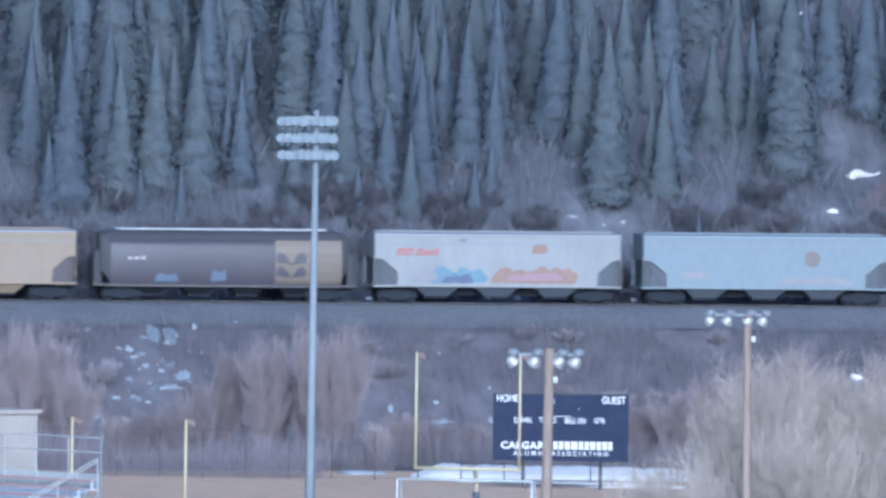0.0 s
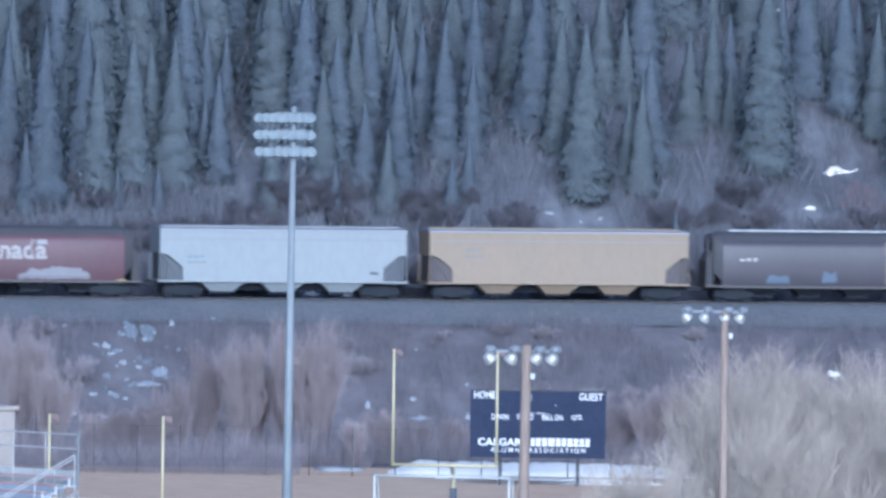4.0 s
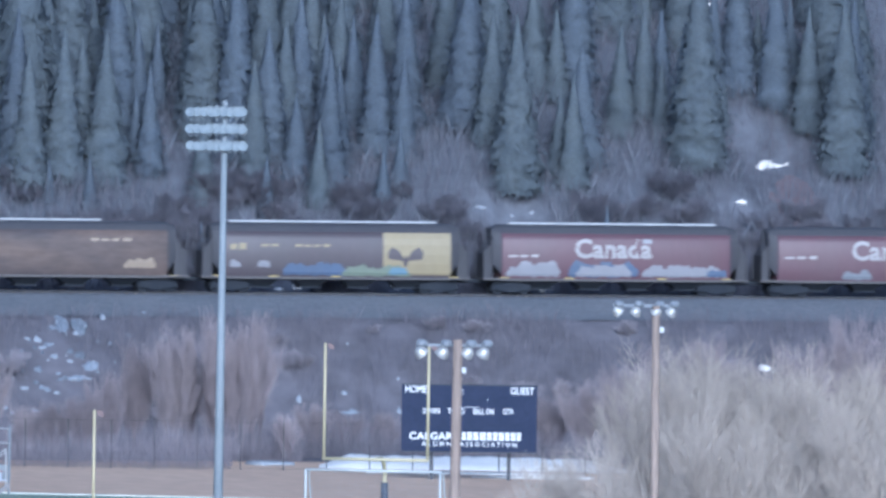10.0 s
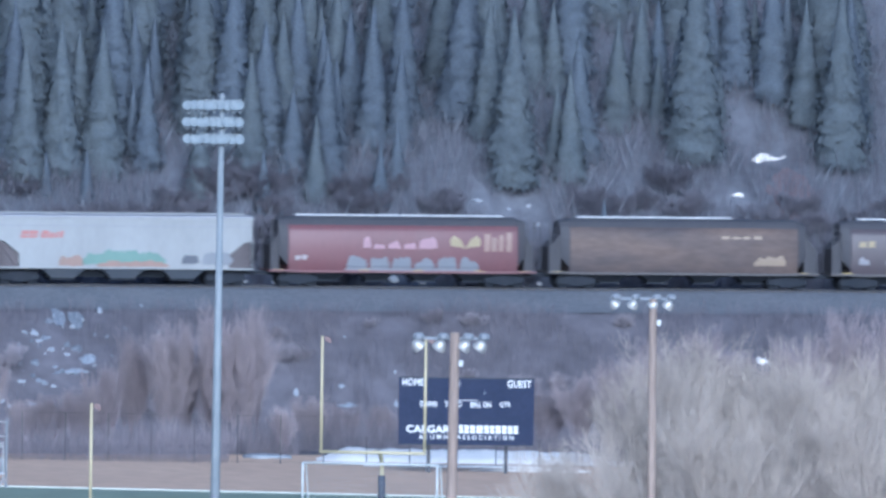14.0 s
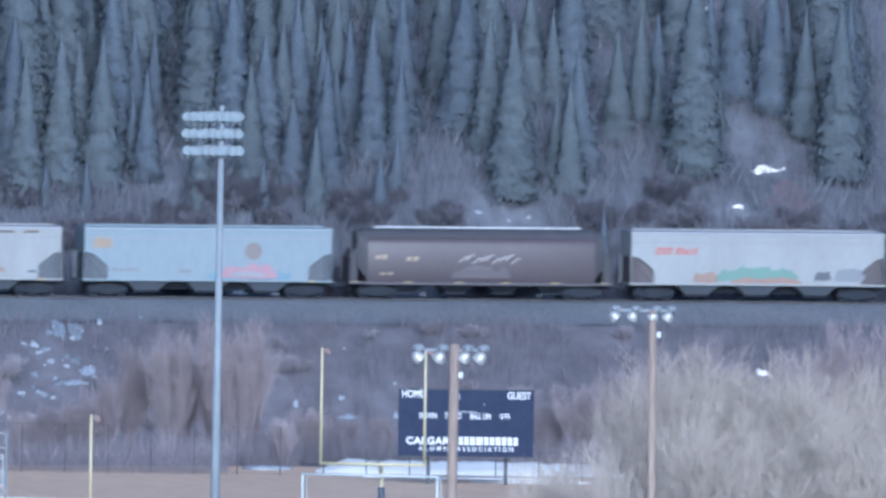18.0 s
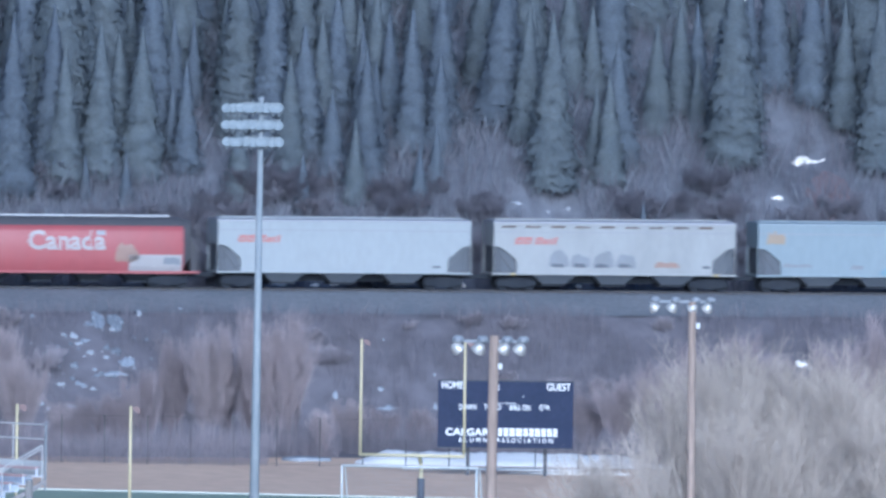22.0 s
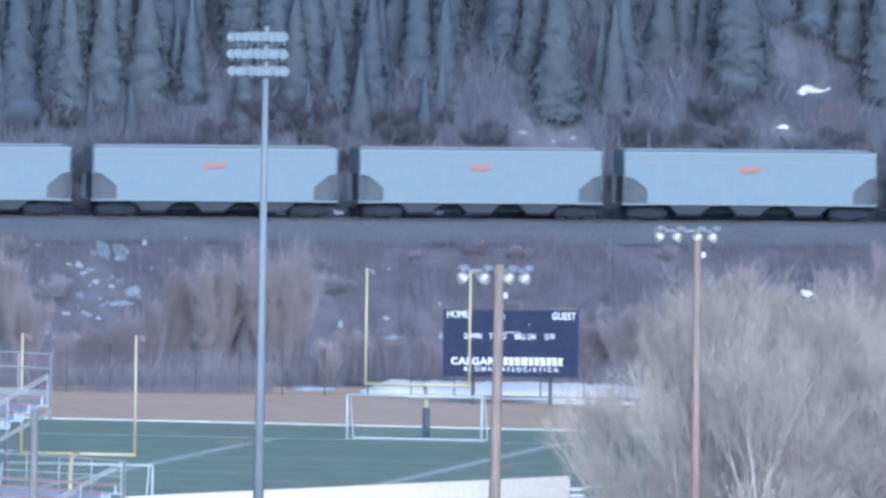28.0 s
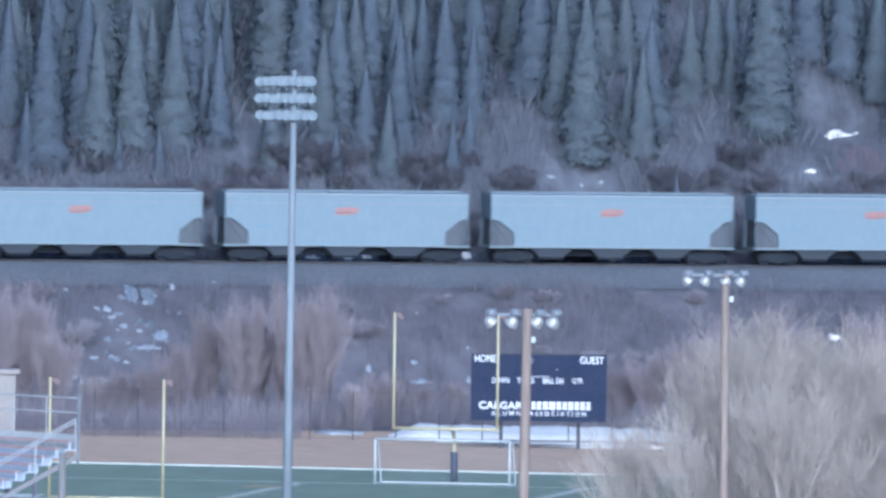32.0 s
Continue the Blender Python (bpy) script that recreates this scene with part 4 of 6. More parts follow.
def round_car(car, L, body, roof, sill, boards):
    """A covered hopper car with bulging round sides, a dark roof and pale walkway boards on top."""
    h = 7.42
    sec = cyl_section()

    def skin(nm, rows, mt, label=""):
        bm = bmesh.new()
        xs = [-h, -h + 0.10, -2.5, 0, 2.5, h - 0.10, h]
        rings = []
        for x in xs:
            k = 0.985 if abs(x) == h else 1.0
            rings.append([bm.verts.new((x, -y * k, z)) for y, z in rows] + [bm.verts.new((x, y * k, z)) for y, z in rows[::-1] if y > 0 or len(rows) < 7])
        for a, c in zip(rings, rings[1:]):
            for i in range(len(a) - 1):
                bm.faces.new((a[i], c[i], c[i + 1], a[i + 1]))
        bm.faces.new(rings[0])
        bm.faces.new(rings[-1][::-1])
        ob = part(nm, bm, mt, car, label, smooth=True)
        for p in ob.data.polygons:
            p.use_smooth = abs(p.normal.x) < 0.5
        return ob
    skin("body", sec[:7], body)
    skin("roof", sec[6:], roof)
    # sloping end hoppers
    for s in (-1, 1):
        bm = bmesh.new()
        a = [bm.verts.new((s * h, q * y * 0.97, z)) for q, y, z in [(-1, *p) for p in sec[1:9]] + [(1, *p) for p in sec[1:9][::-1]]]
        c = [bm.verts.new((s * (h + 0.55), q * y * 0.80, 2.0 + (z - 1.35) * 0.74)) for q, y, z in [(-1, *p) for p in sec[1:9]] + [(1, *p) for p in sec[1:9][::-1]]]
        for i in range(len(a)):
            bm.faces.new((a[i], a[(i + 1) % len(a)], c[(i + 1) % len(a)], c[i]))
        bm.faces.new(c)
        part("end_sheet", bm, roof, car)
        bm = bmesh.new()
        e = L / 2 - 0.40
        box(bm, min(s * (h - 0.6), s * e), max(s * (h - 0.6), s * e), -1.50, 1.50, 0.94, 1.06)
        part("end_platform", bm, sill, car)
        bm = bmesh.new()
        x = s * (e - 0.1)
        for y in (-1.42, 1.42):
            pm = bmesh.new()
            box(pm, x - 0.035, x + 0.035, y - 0.035, y + 0.035, 1.0, 4.2)
            part("corner_post", pm, roof, car)
        ladder(bm, s * (e - 0.34) - 0.21, -1.42, 1.0, 4.15)
        part("end_ladder", bm, roof, car)
        # Dark block added at the open end, in place of the shade between cars.
        bm = bmesh.new()
        extrude_xz(bm, [(s * (h + 0.5), 1.06), (s * (e - 0.12), 1.06), (s * (e - 0.12), 2.6), (s * (h + 0.5), 3.4)], -1.1, 1.1)
        part("end_bulkhead", bm, ROOF_DARK, car)
    bm = bmesh.new()
    box(bm, -h, h, -1.46, -1.36, 0.90, 1.04)
    box(bm, -h, h, 1.36, 1.46, 0.90, 1.04)
    part("side_sill", bm, sill, car)
    n = 4
    for k in range(n):
        x0, x1 = -h + 0.7 + k * (2 * h - 1.4) / n, -h + 0.7 + (k + 1) * (2 * h - 1.4) / n - 0.04
        if boards[k]:
            bm = bmesh.new()
            box(bm, x0, x1, -0.42, 0.42, 4.46, 4.55)
            part("walkway_board", bm, WALKWAY, car, "pale walkway board on the roof")
    for k in range(4):
        x = (k - 1.5) * 3.1
        bm = bmesh.new()
        tv = [bm.verts.new((x + p * 1.3, q * 1.3, 1.02)) for p, q in ((-1, -1), (1, -1), (1, 1), (-1, 1))]
        bv = [bm.verts.new((x + p * 0.55, q * 0.6, 0.42)) for p, q in ((-1, -1), (1, -1), (1, 1), (-1, 1))]
        for i in range(4):
            bm.faces.new((tv[i], tv[(i + 1) % 4], bv[(i + 1) % 4], bv[i]))
        bm.faces.new(tv)
        bm.faces.new(bv[::-1])
        bay = part("hopper_bay", bm, TRUCK, car)
        bm = bmesh.new()
        box(bm, x - 0.7, x + 0.7, -0.8, 0.8, 0.32, 0.42)
        part("outlet_gate", bm, TRUCK, bay)
    running_gear(car, L)


# Haze is put into these car colours: whites dimmed, dark paints bluish.
P_BLUE = paint("pale_blue_paint", (0.17, 0.224, 0.26), 0.92)
P_BLUE2 = paint("greyed_blue_paint", (0.185, 0.228, 0.258), 0.9)
P_WHITE = paint("white_car_paint", (0.255, 0.278, 0.296), 0.9)
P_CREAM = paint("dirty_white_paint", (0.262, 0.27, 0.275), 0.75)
P_TAN = paint("tan_car_paint", (0.255, 0.198, 0.142), 0.88)
P_MAROON = paint("maroon_paint", (0.108, 0.058, 0.072), 0.8)
P_RED = paint("bright_red_paint", (0.275, 0.066, 0.074), 0.85)
P_BRICK = paint("brick_red_paint", (0.14, 0.062, 0.07), 0.8)
P_BROWN = paint("dark_brown_paint", (0.064, 0.058, 0.072), 0.75)
P_BROWN2 = paint("warm_brown_paint", (0.072, 0.058, 0.066), 0.75)
P_RUSTTAN = mat("rusty_tan_paint", (0.120, 0.086, 0.072), (0.066, 0.054, 0.056), 0.35, 0.7, fine=0.15, stretch=(0.4, 1, 1.3))
# Round cars' roofs and ends: the shade on the ends is in this colour.
ROOF_DARK = paint("dark_roof_paint", (0.058, 0.057, 0.066), 0.8, 0.7)
# Shade of the square cars' end recesses, put into a dark colour.
END_SHADE = paint("end_grey_paint", (0.07, 0.08, 0.10), 0.8)
# Bays below the square cars: a grey darker than their bodies.
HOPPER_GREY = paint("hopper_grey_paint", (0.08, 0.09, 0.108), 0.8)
SILL_DARK = paint("dark_sill_paint", (0.072, 0.065, 0.068), 0.7)
G_WHITE = paint("white_spray_paint", (0.235, 0.232, 0.255), 0.8)
G_DUSTY = paint("dusty_blue_spray", (0.11, 0.14, 0.19), 0.75)
G_LETTER = paint("white_letter_paint", (0.30, 0.285, 0.288), 0.9)
P_FADEDTAN = paint("faded_tan_paint", (0.160, 0.128, 0.102), 0.75)
ROOF_GREY = paint("grey_roof_paint", (0.23, 0.235, 0.265), 0.85)
G_BLUE = paint("blue_spray_paint", (0.082, 0.112, 0.182), 0.8)
G_SKY = paint("sky_blue_spray_paint", (0.13, 0.215, 0.28), 0.85)
G_ORANGE = paint("orange_spray_paint", (0.245, 0.16, 0.13), 0.8)
G_PINK = paint("pink_spray_paint", (0.3, 0.18, 0.215), 0.85)
G_GREEN = paint("green_spray_paint", (0.125, 0.215, 0.185), 0.85)
G_GREY = paint("grey_spray_paint", (0.180, 0.191, 0.216), 0.8)
G_BLACK = paint("dark_spray_paint", (0.072, 0.079, 0.101), 0.9)
CHALK = paint("chalk_smear", (0.105, 0.092, 0.102), 0.85)
G_YELLOW = paint("yellow_panel_paint", (0.27, 0.22, 0.125), 0.85)
G_RED = paint("red_letter_paint", (0.33, 0.13, 0.12), 0.9)
G_BROWN = paint("emblem_brown_paint", (0.165, 0.142, 0.14), 0.85)
G_FADED = paint("faded_red_paint", (0.31, 0.165, 0.155), 0.9)
G_PALE = paint("old_white_letter_paint", (0.324, 0.302, 0.302), 0.85)
REFLECT = paint("yellow_reflector", (0.396, 0.310, 0.115), 0.9)
G_LIME = paint("yellow_green_spray_paint", (0.165, 0.195, 0.15), 0.85)


def disc(x, z, r, n=18):
    return [(x + r * math.cos(k * 2 * math.pi / n), z + r * math.sin(k * 2 * math.pi / n)) for k in range(n)]


def reflectors(car, round_side, xs, z=1.0):
    for x in xs:
        patch(car, REFLECT, rect(x - 0.3, x + 0.3, z - 0.02, z + 0.09), round_side, 2, "reflector", "yellow reflective strip")


def mark_bars(car, mt, x, z, w, h, round_side, n):
    """Unreadable or trade lettering: plain bars."""
    step = w / n
    for k in range(n):
        f = (0.78, 0.70, 0.62, 0.74, 0.50, 0.36)[k % 6]
        patch(car, mt, rect(x + k * step, x + k * step + step * f, z, z + h * (1.0, 1.0, 0.86, 0.74, 0.92, 1.0)[(k * 5 + n) % 6], 0.05), round_side, 1, "marking_bar")


def trade_word(car, mt, x, z, w, h):
    """A slanted red trade name in two groups: plain leaning shapes."""
    for a, b, lo, hi in ((0.00, 0.17, 0.0, 1.0), (0.19, 0.36, 0.0, 1.0), (0.44, 0.60, 0.0, 1.0), (0.62, 0.74, 0.0, 0.7), (0.765, 0.82, 0.0, 0.85), (0.85, 0.92, 0.0, 1.0)):
        patch(car, mt, rect(x + a * w, x + b * w, z + lo * h, z + hi * h, 0.14 * hi), False, 1, "marking_bar")
        if b - a > 0.1:
            patch(car, P_CREAM, rect(x + (a + 0.45 * (b - a)) * w, x + (b - 0.15 * (b - a)) * w, z + 0.3 * h, z + 0.52 * h * hi, 0.03), False, 2, "marking_gap")


def leaf_pair(car, mt, x, z, s, round_side, layer=2):
    for q in (-1, 1):
        patch(car, mt, [(x, z), (x + q * 0.25 * s, z + 0.10 * s), (x + q * 0.95 * s, z + 0.18 * s), (x + q * 1.0 * s, z + 0.55 * s), (x + q * 0.75 * s, z + 0.85 * s), (x + q * 0.35 * s, z + 0.62 * s)], round_side, layer, "leaf_emblem")


# couplings' places along the track at 0 s, from the leading car back
ENDS = [26.0, 8.6, -8.78, -26.5, -44.75, -62.1, -79.9, -97.95, -116.1, -134.5, -152.5, -170.45, -188.35, -205.75, -222.9, -240.7, -258.4, -276.25, -293.35, -310.5, -327.65, -344.8, -361.9]
SPEED = 10.2445
CARS = []


def car_at(k, label):
    a, b = ENDS[k], ENDS[k + 1]
    L = a - b
    c = thing("hopper_car", label, "railway car", TRACK @ pose((a + b) / 2, 0, RAIL_Z), group="train cars")
    CARS.append((c, (a + b) / 2))
    return c, L


def build_train():
    # 0 greyed blue car with a round emblem
    c, L = car_at(0, "greyish blue covered hopper car with a round brown emblem")
    square_car(c, L, P_BLUE2, P_BLUE2, HOPPER_GREY, END_SHADE)
    patch(c, G_BROWN, disc(3.0, 2.95, 0.52), False, 1, "emblem", "round brown emblem")
    patch(c, G_WHITE, blob(-5.4, -3.7, 1.65, 2.15, 4, 2), False, 1, "graffiti")
    patch(c, G_WHITE, blob(0.8, 5.6, 1.3, 1.85, 9, 6), False, 1, "graffiti")
    reflectors(c, False, [-6, -3, 0, 3, 6], 1.03)
    # 1 dirty white car with large graffiti
    c, L = car_at(1, "dirty white covered hopper car with blue and orange graffiti")
    square_car(c, L, P_CREAM, P_CREAM, HOPPER_GREY, END_SHADE)
    trade_word(c, G_RED, -6.6, 3.0, 2.9, 0.45)
    patch(c, G_SKY, blob(-4.6, -0.6, 1.2, 2.35, 2, 4), False, 1, "graffiti", "blue graffiti lettering")
    patch(c, G_BLUE, blob(-3.6, -1.6, 1.25, 1.85, 7, 3), False, 2, "graffiti")
    patch(c, G_ORANGE, blob(-0.4, 5.2, 1.2, 2.4, 3, 6), False, 1, "graffiti", "orange graffiti lettering")
    patch(c, G_PINK, blob(0.6, 4.2, 1.4, 2.0, 5, 5), False, 2, "graffiti")
    patch(c, G_WHITE, blob(-5.8, -3.9, 1.3, 2.3, 6, 2), False, 2, "graffiti")
    patch(c, G_ORANGE, blob(2.2, 3.2, 3.1, 4.1, 12, 2), False, 1, "rust_stain", "rust stain on the side")
    patch(c, G_GREY, blob(-2.6, -2.0, 3.85, 4.1, 8, 2), False, 1, "rust_stain")
    # 2 dark brown round car with a tan panel
    c, L = car_at(2, "dark brown round-sided hopper car with a tan emblem panel")
    round_car(c, L, P_BROWN, ROOF_DARK, SILL_DARK, (1, 1, 1, 1))
    patch(c, P_FADEDTAN, rect(3.22, 7.5, 1.15, 3.86), True, 1, "panel", "faded tan panel")
    leaf_pair(c, P_BROWN, 4.25, 2.3, 0.98, True)
    leaf_pair(c, P_BROWN, 4.25, 1.45, 0.95, True)
    patch(c, G_DUSTY, blob(-4.5, -3.0, 1.15, 1.75, 3, 3), True, 1, "graffiti")
    patch(c, G_DUSTY, blob(-0.9, 0.1, 1.2, 2.1, 8, 2), True, 1, "graffiti", "small pale blue graffiti")
    mark_bars(c, G_PALE, -6.3, 2.6, 1.3, 0.22, True, 3)
    # 3 tan car
    c, L = car_at(3, "tan covered hopper car with small dark markings")
    square_car(c, L, P_TAN, P_TAN, P_TAN, P_BROWN2)
    mark_bars(c, G_GREY, -6.1, 3.1, 1.0, 0.16, False, 3)
    mark_bars(c, G_GREY, -6.1, 2.7, 1.3, 0.14, False, 3)
    # 4 clean white car
    c, L = car_at(4, "clean white covered hopper car with small markings")
    square_car(c, L, P_WHITE, P_WHITE, P_WHITE, END_SHADE)
    mark_bars(c, G_SKY, -6.2, 2.55, 1.2, 0.14, False, 3)
    mark_bars(c, G_GREY, -6.2, 2.2, 1.3, 0.12, False, 3)
    patch(c, G_BLACK, rect(5.6, 6.1, 1.55, 1.72), False, 1, "marking")
    # 5 maroon car with a white wordmark and pale graffiti
    c, L = car_at(5, "maroon round-sided hopper car with white lettering and pale graffiti")
    round_car(c, L, P_MAROON, ROOF_DARK, SILL_DARK, (0, 0, 0, 0))
    word_patch(c, G_LETTER, "Canada", -2.6, 2.35, 5.0, 1.25, True)
    patch(c, G_WHITE, rect(1.75, 2.4, 3.3, 3.6), True, 1, "flag_mark", "small flag mark")
    mark_bars(c, G_PALE, -7.0, 2.42, 2.4, 0.2, True, 3)
    patch(c, G_WHITE, blob(0.6, 5.2, 1.08, 2.0, 4, 5), True, 1, "graffiti", "pale pinkish graffiti")
    patch(c, G_GREY, blob(-3.2, -1.2, 1.08, 1.8, 5, 2), True, 1, "graffiti")
    reflectors(c, True, [7.2], 1.04)
    # 6 maroon car with blue and white graffiti
    c, L = car_at(6, "maroon round-sided hopper car with white lettering and blue graffiti")
    round_car(c, L, P_MAROON, ROOF_DARK, SILL_DARK, (1, 1, 1, 1))
    word_patch(c, G_LETTER, "Canada", -2.7, 2.35, 5.0, 1.25, True)
    patch(c, G_WHITE, rect(1.7, 2.3, 3.3, 3.6), True, 1, "flag_mark")
    patch(c, G_WHITE, blob(-7.1, -3.6, 1.1, 2.2, 3, 4), True, 1, "graffiti")
    patch(c, G_BLUE, blob(-3.1, 1.5, 1.1, 2.35, 6, 4), True, 1, "graffiti", "blue outlined graffiti")
    patch(c, G_WHITE, blob(-2.6, 1.0, 1.15, 2.1, 8, 4), True, 2, "graffiti")
    patch(c, G_WHITE, blob(1.7, 7.2, 1.15, 2.1, 7, 7), True, 1, "graffiti")
    patch(c, G_BLUE, blob(5.9, 7.2, 1.2, 1.75, 2, 2), True, 2, "graffiti")
    mark_bars(c, G_PALE, -7.0, 2.4, 2.2, 0.18, True, 3)
    reflectors(c, True, [-7.2, -3.0, 3.0, 7.2], 1.04)
    # 7 brown car with a yellow panel and graffiti
    c, L = car_at(7, "brown round-sided hopper car with a yellow emblem panel and graffiti")
    round_car(c, L, P_BROWN2, ROOF_DARK, SILL_DARK, (1, 1, 1, 1))
    patch(c, G_YELLOW, rect(3.0, 7.38, 1.2, 3.86), True, 1, "panel", "yellow emblem panel")
    leaf_pair(c, P_BROWN2, 4.45, 2.0, 1.15, True)
    patch(c, P_BROWN2, [(4.38, 1.75), (4.52, 1.75), (4.62, 2.1), (4.45, 2.5), (4.28, 2.1)], True, 2, "leaf_emblem")
    patch(c, G_BLUE, blob(-3.4, 0.6, 1.08, 2.1, 3, 4), True, 1, "graffiti", "dark blue graffiti")
    patch(c, G_LIME, blob(0.4, 4.8, 1.08, 1.9, 6, 5), True, 2, "graffiti", "yellow-green graffiti")
    patch(c, G_SKY, blob(3.4, 4.6, 1.2, 1.7, 9, 2), True, 3, "graffiti")
    patch(c, G_WHITE, blob(-6.9, -6.2, 1.6, 2.2, 2, 1), True, 1, "graffiti")
    patch(c, G_WHITE, blob(-5.1, -4.3, 1.6, 2.2, 5, 1), True, 1, "graffiti")
    mark_bars(c, G_YELLOW, -6.9, 2.75, 1.2, 0.4, True, 2)
    mark_bars(c, G_YELLOW, -4.9, 2.95, 1.3, 0.16, True, 2)
    mark_bars(c, G_YELLOW, -2.7, 2.95, 2.4, 0.16, True, 4)
    reflectors(c, True, [-7.6, -4, 0, 7.6], 1.04)
    # 8 rusty plain car
    c, L = car_at(8, "rusty tan round-sided hopper car with worn paint")
    round_car(c, L, P_RUSTTAN, ROOF_DARK, SILL_DARK, (1, 1, 1, 0))
    mark_bars(c, P_TAN, 2.4, 3.2, 2.8, 0.2, True, 4)
    patch(c, P_TAN, blob(4.6, 6.6, 1.5, 2.2, 4, 3), True, 1, "worn_patch", "worn pale patch")
    reflectors(c, True, [-8.2, 7.9], 1.0)
    # 9 red car with pale leaf emblem
    c, L = car_at(9, "brick red round-sided hopper car with pale graffiti and leaf emblem")
    round_car(c, L, P_BRICK, ROOF_DARK, P_BRICK, (1, 1, 1, 1))
    leaf_pair(c, G_YELLOW, 4.0, 2.45, 1.0, True, 1)
    for k, (x, w, h) in enumerate(((-2.6, 0.5, 0.95), (-1.9, 0.7, 0.5), (-1.0, 0.8, 0.6), (0.0, 0.8, 0.5), (1.0, 1.2, 0.95))):
        patch(c, G_PINK, blob(x, x + w, 2.4, 2.4 + h, k + 3, 1), True, 1, "graffiti", "pale pink scrawl")
    for k in range(6):
        patch(c, G_GREY, blob(-3.6 + k * 1.45, -2.35 + k * 1.45, 1.1, 2.05, k + 1, 1), True, 1, "graffiti", "grey-blue block graffiti")
    patch(c, G_WHITE, rect(-3.7, 4.9, 1.03, 1.2), True, 2, "graffiti")
    mark_bars(c, G_PALE, -7.0, 1.7, 0.9, 0.3, True, 2)
    mark_bars(c, G_ORANGE, 5.2, 2.3, 1.9, 1.2, True, 4)
    reflectors(c, True, [-8.0, -2.5, 1.0, 5.0, 7.9], 1.0)
    # 10 white car with green and orange graffiti
    c, L = car_at(10, "white covered hopper car with green and orange graffiti")
    square_car(c, L, P_CREAM, P_CREAM, HOPPER_GREY, P_BROWN2)
    trade_word(c, G_RED, -6.7, 2.95, 2.9, 0.45)
    patch(c, G_GREEN, blob(-2.7, 2.6, 1.2, 2.35, 3, 5), False, 1, "graffiti", "green graffiti")
    patch(c, G_ORANGE, blob(-4.2, -2.6, 1.15, 1.95, 5, 2), False, 1, "graffiti")
    patch(c, G_ORANGE, blob(-1.8, 2.9, 1.15, 1.6, 6, 5), False, 2, "graffiti")
    patch(c, G_BLACK, blob(3.7, 4.8, 1.35, 2.0, 7, 1), False, 1, "graffiti")
    patch(c, G_GREY, blob(5.0, 7.0, 1.3, 2.2, 8, 2), False, 1, "graffiti")
    reflectors(c, False, [-6.4, 6.4], 1.03)
    # 11 dark brown car with a pale scrawl
    c, L = car_at(11, "dark brown round-sided hopper car with a pale chalky scrawl")
    round_car(c, L, P_BROWN2, ROOF_DARK, P_BROWN, (1, 1, 1, 1))
    for k in range(9):
        x, z = -1.5 + 0.42 * k, 2.35 + 0.12 * math.sin(k * 2.1)
        patch(c, G_PALE, [(x, z), (x + 0.10, z), (x + 0.52, z + 0.34), (x + 0.62, z + 0.30), (x + 0.66, z + 0.36), (x + 0.50, z + 0.42)], True, 1, "scrawl", "pale chalk scrawl")
    patch(c, CHALK, blob(-1.9, 1.9, 1.3, 2.2, 4, 5), True, 1, "graffiti", "faint chalky smear")
    mark_bars(c, P_TAN, -6.9, 2.5, 0.9, 0.3, True, 2)
    mark_bars(c, P_TAN, -4.9, 2.4, 0.9, 0.3, True, 2)
    mark_bars(c, P_TAN, -6.6, 1.5, 1.0, 0.2, True, 2)
    reflectors(c, True, [-8.1, -4.7, -1.4, 1.6, 4.8, 8.0], 1.0)
    # 12 pale blue car with colourful graffiti
    c, L = car_at(12, "greyish blue covered hopper car with emblem and bright pink graffiti")
    square_car(c, L, P_BLUE2, P_BLUE2, HOPPER_GREY, END_SHADE)
    patch(c, G_BROWN, disc(2.9, 2.95, 0.55), False, 1, "emblem")
    patch(c, G_PINK, blob(0.7, 4.4, 1.15, 2.2, 3, 5), False, 2, "graffiti", "pink lettering graffiti")
    patch(c, G_SKY, blob(0.0, 5.4, 1.12, 2.0, 6, 6), False, 1, "graffiti", "blue graffiti edge")
    patch(c, G_WHITE, blob(1.4, 3.6, 1.3, 1.75, 7, 3), False, 3, "graffiti")
    patch(c, P_TAN, blob(-7.4, -6.2, 3.0, 4.12, 3, 2), False, 1, "rust_stain", "rusty stain below the roof")
    patch(c, G_GREY, blob(-1.9, -1.1, 1.5, 1.95, 4, 1), False, 1, "graffiti")
    patch(c, G_GREY, blob(-6.4, -4.4, 1.6, 1.9, 5, 3), False, 1, "graffiti")
    reflectors(c, False, [-5.5, -1.5, 2.0, 6.5], 1.03)
    # 13 dirty white car with grey graffiti
    c, L = car_at(13, "stained white covered hopper car with grey block graffiti")
    square_car(c, L, P_CREAM, P_CREAM, HOPPER_GREY, END_SHADE)
    trade_word(c, G_RED, -6.5, 2.95, 2.9, 0.45)
    for k in range(4):
        patch(c, G_GREY, blob(-4.3 + 1.45 * k, -3.0 + 1.45 * k, 1.45, 2.6, k + 2, 1), False, 1, "graffiti", "grey shaded graffiti")
        patch(c, G_BLACK, blob(-4.1 + 1.45 * k, -3.3 + 1.45 * k, 1.5, 1.8, k + 5, 1), False, 2, "graffiti")
    patch(c, G_ORANGE, blob(2.6, 4.2, 1.5, 1.9, 3, 2), False, 1, "graffiti")
    patch(c, G_BLACK, rect(5.7, 6.2, 1.5, 1.65), False, 1, "marking")
    for k in range(9):
        x = -7.4 + k * 1.6
        patch(c, P_RUSTTAN, blob(x, x + 1.0, 3.98, 4.14, k, 2), False, 1, "rust_stain")
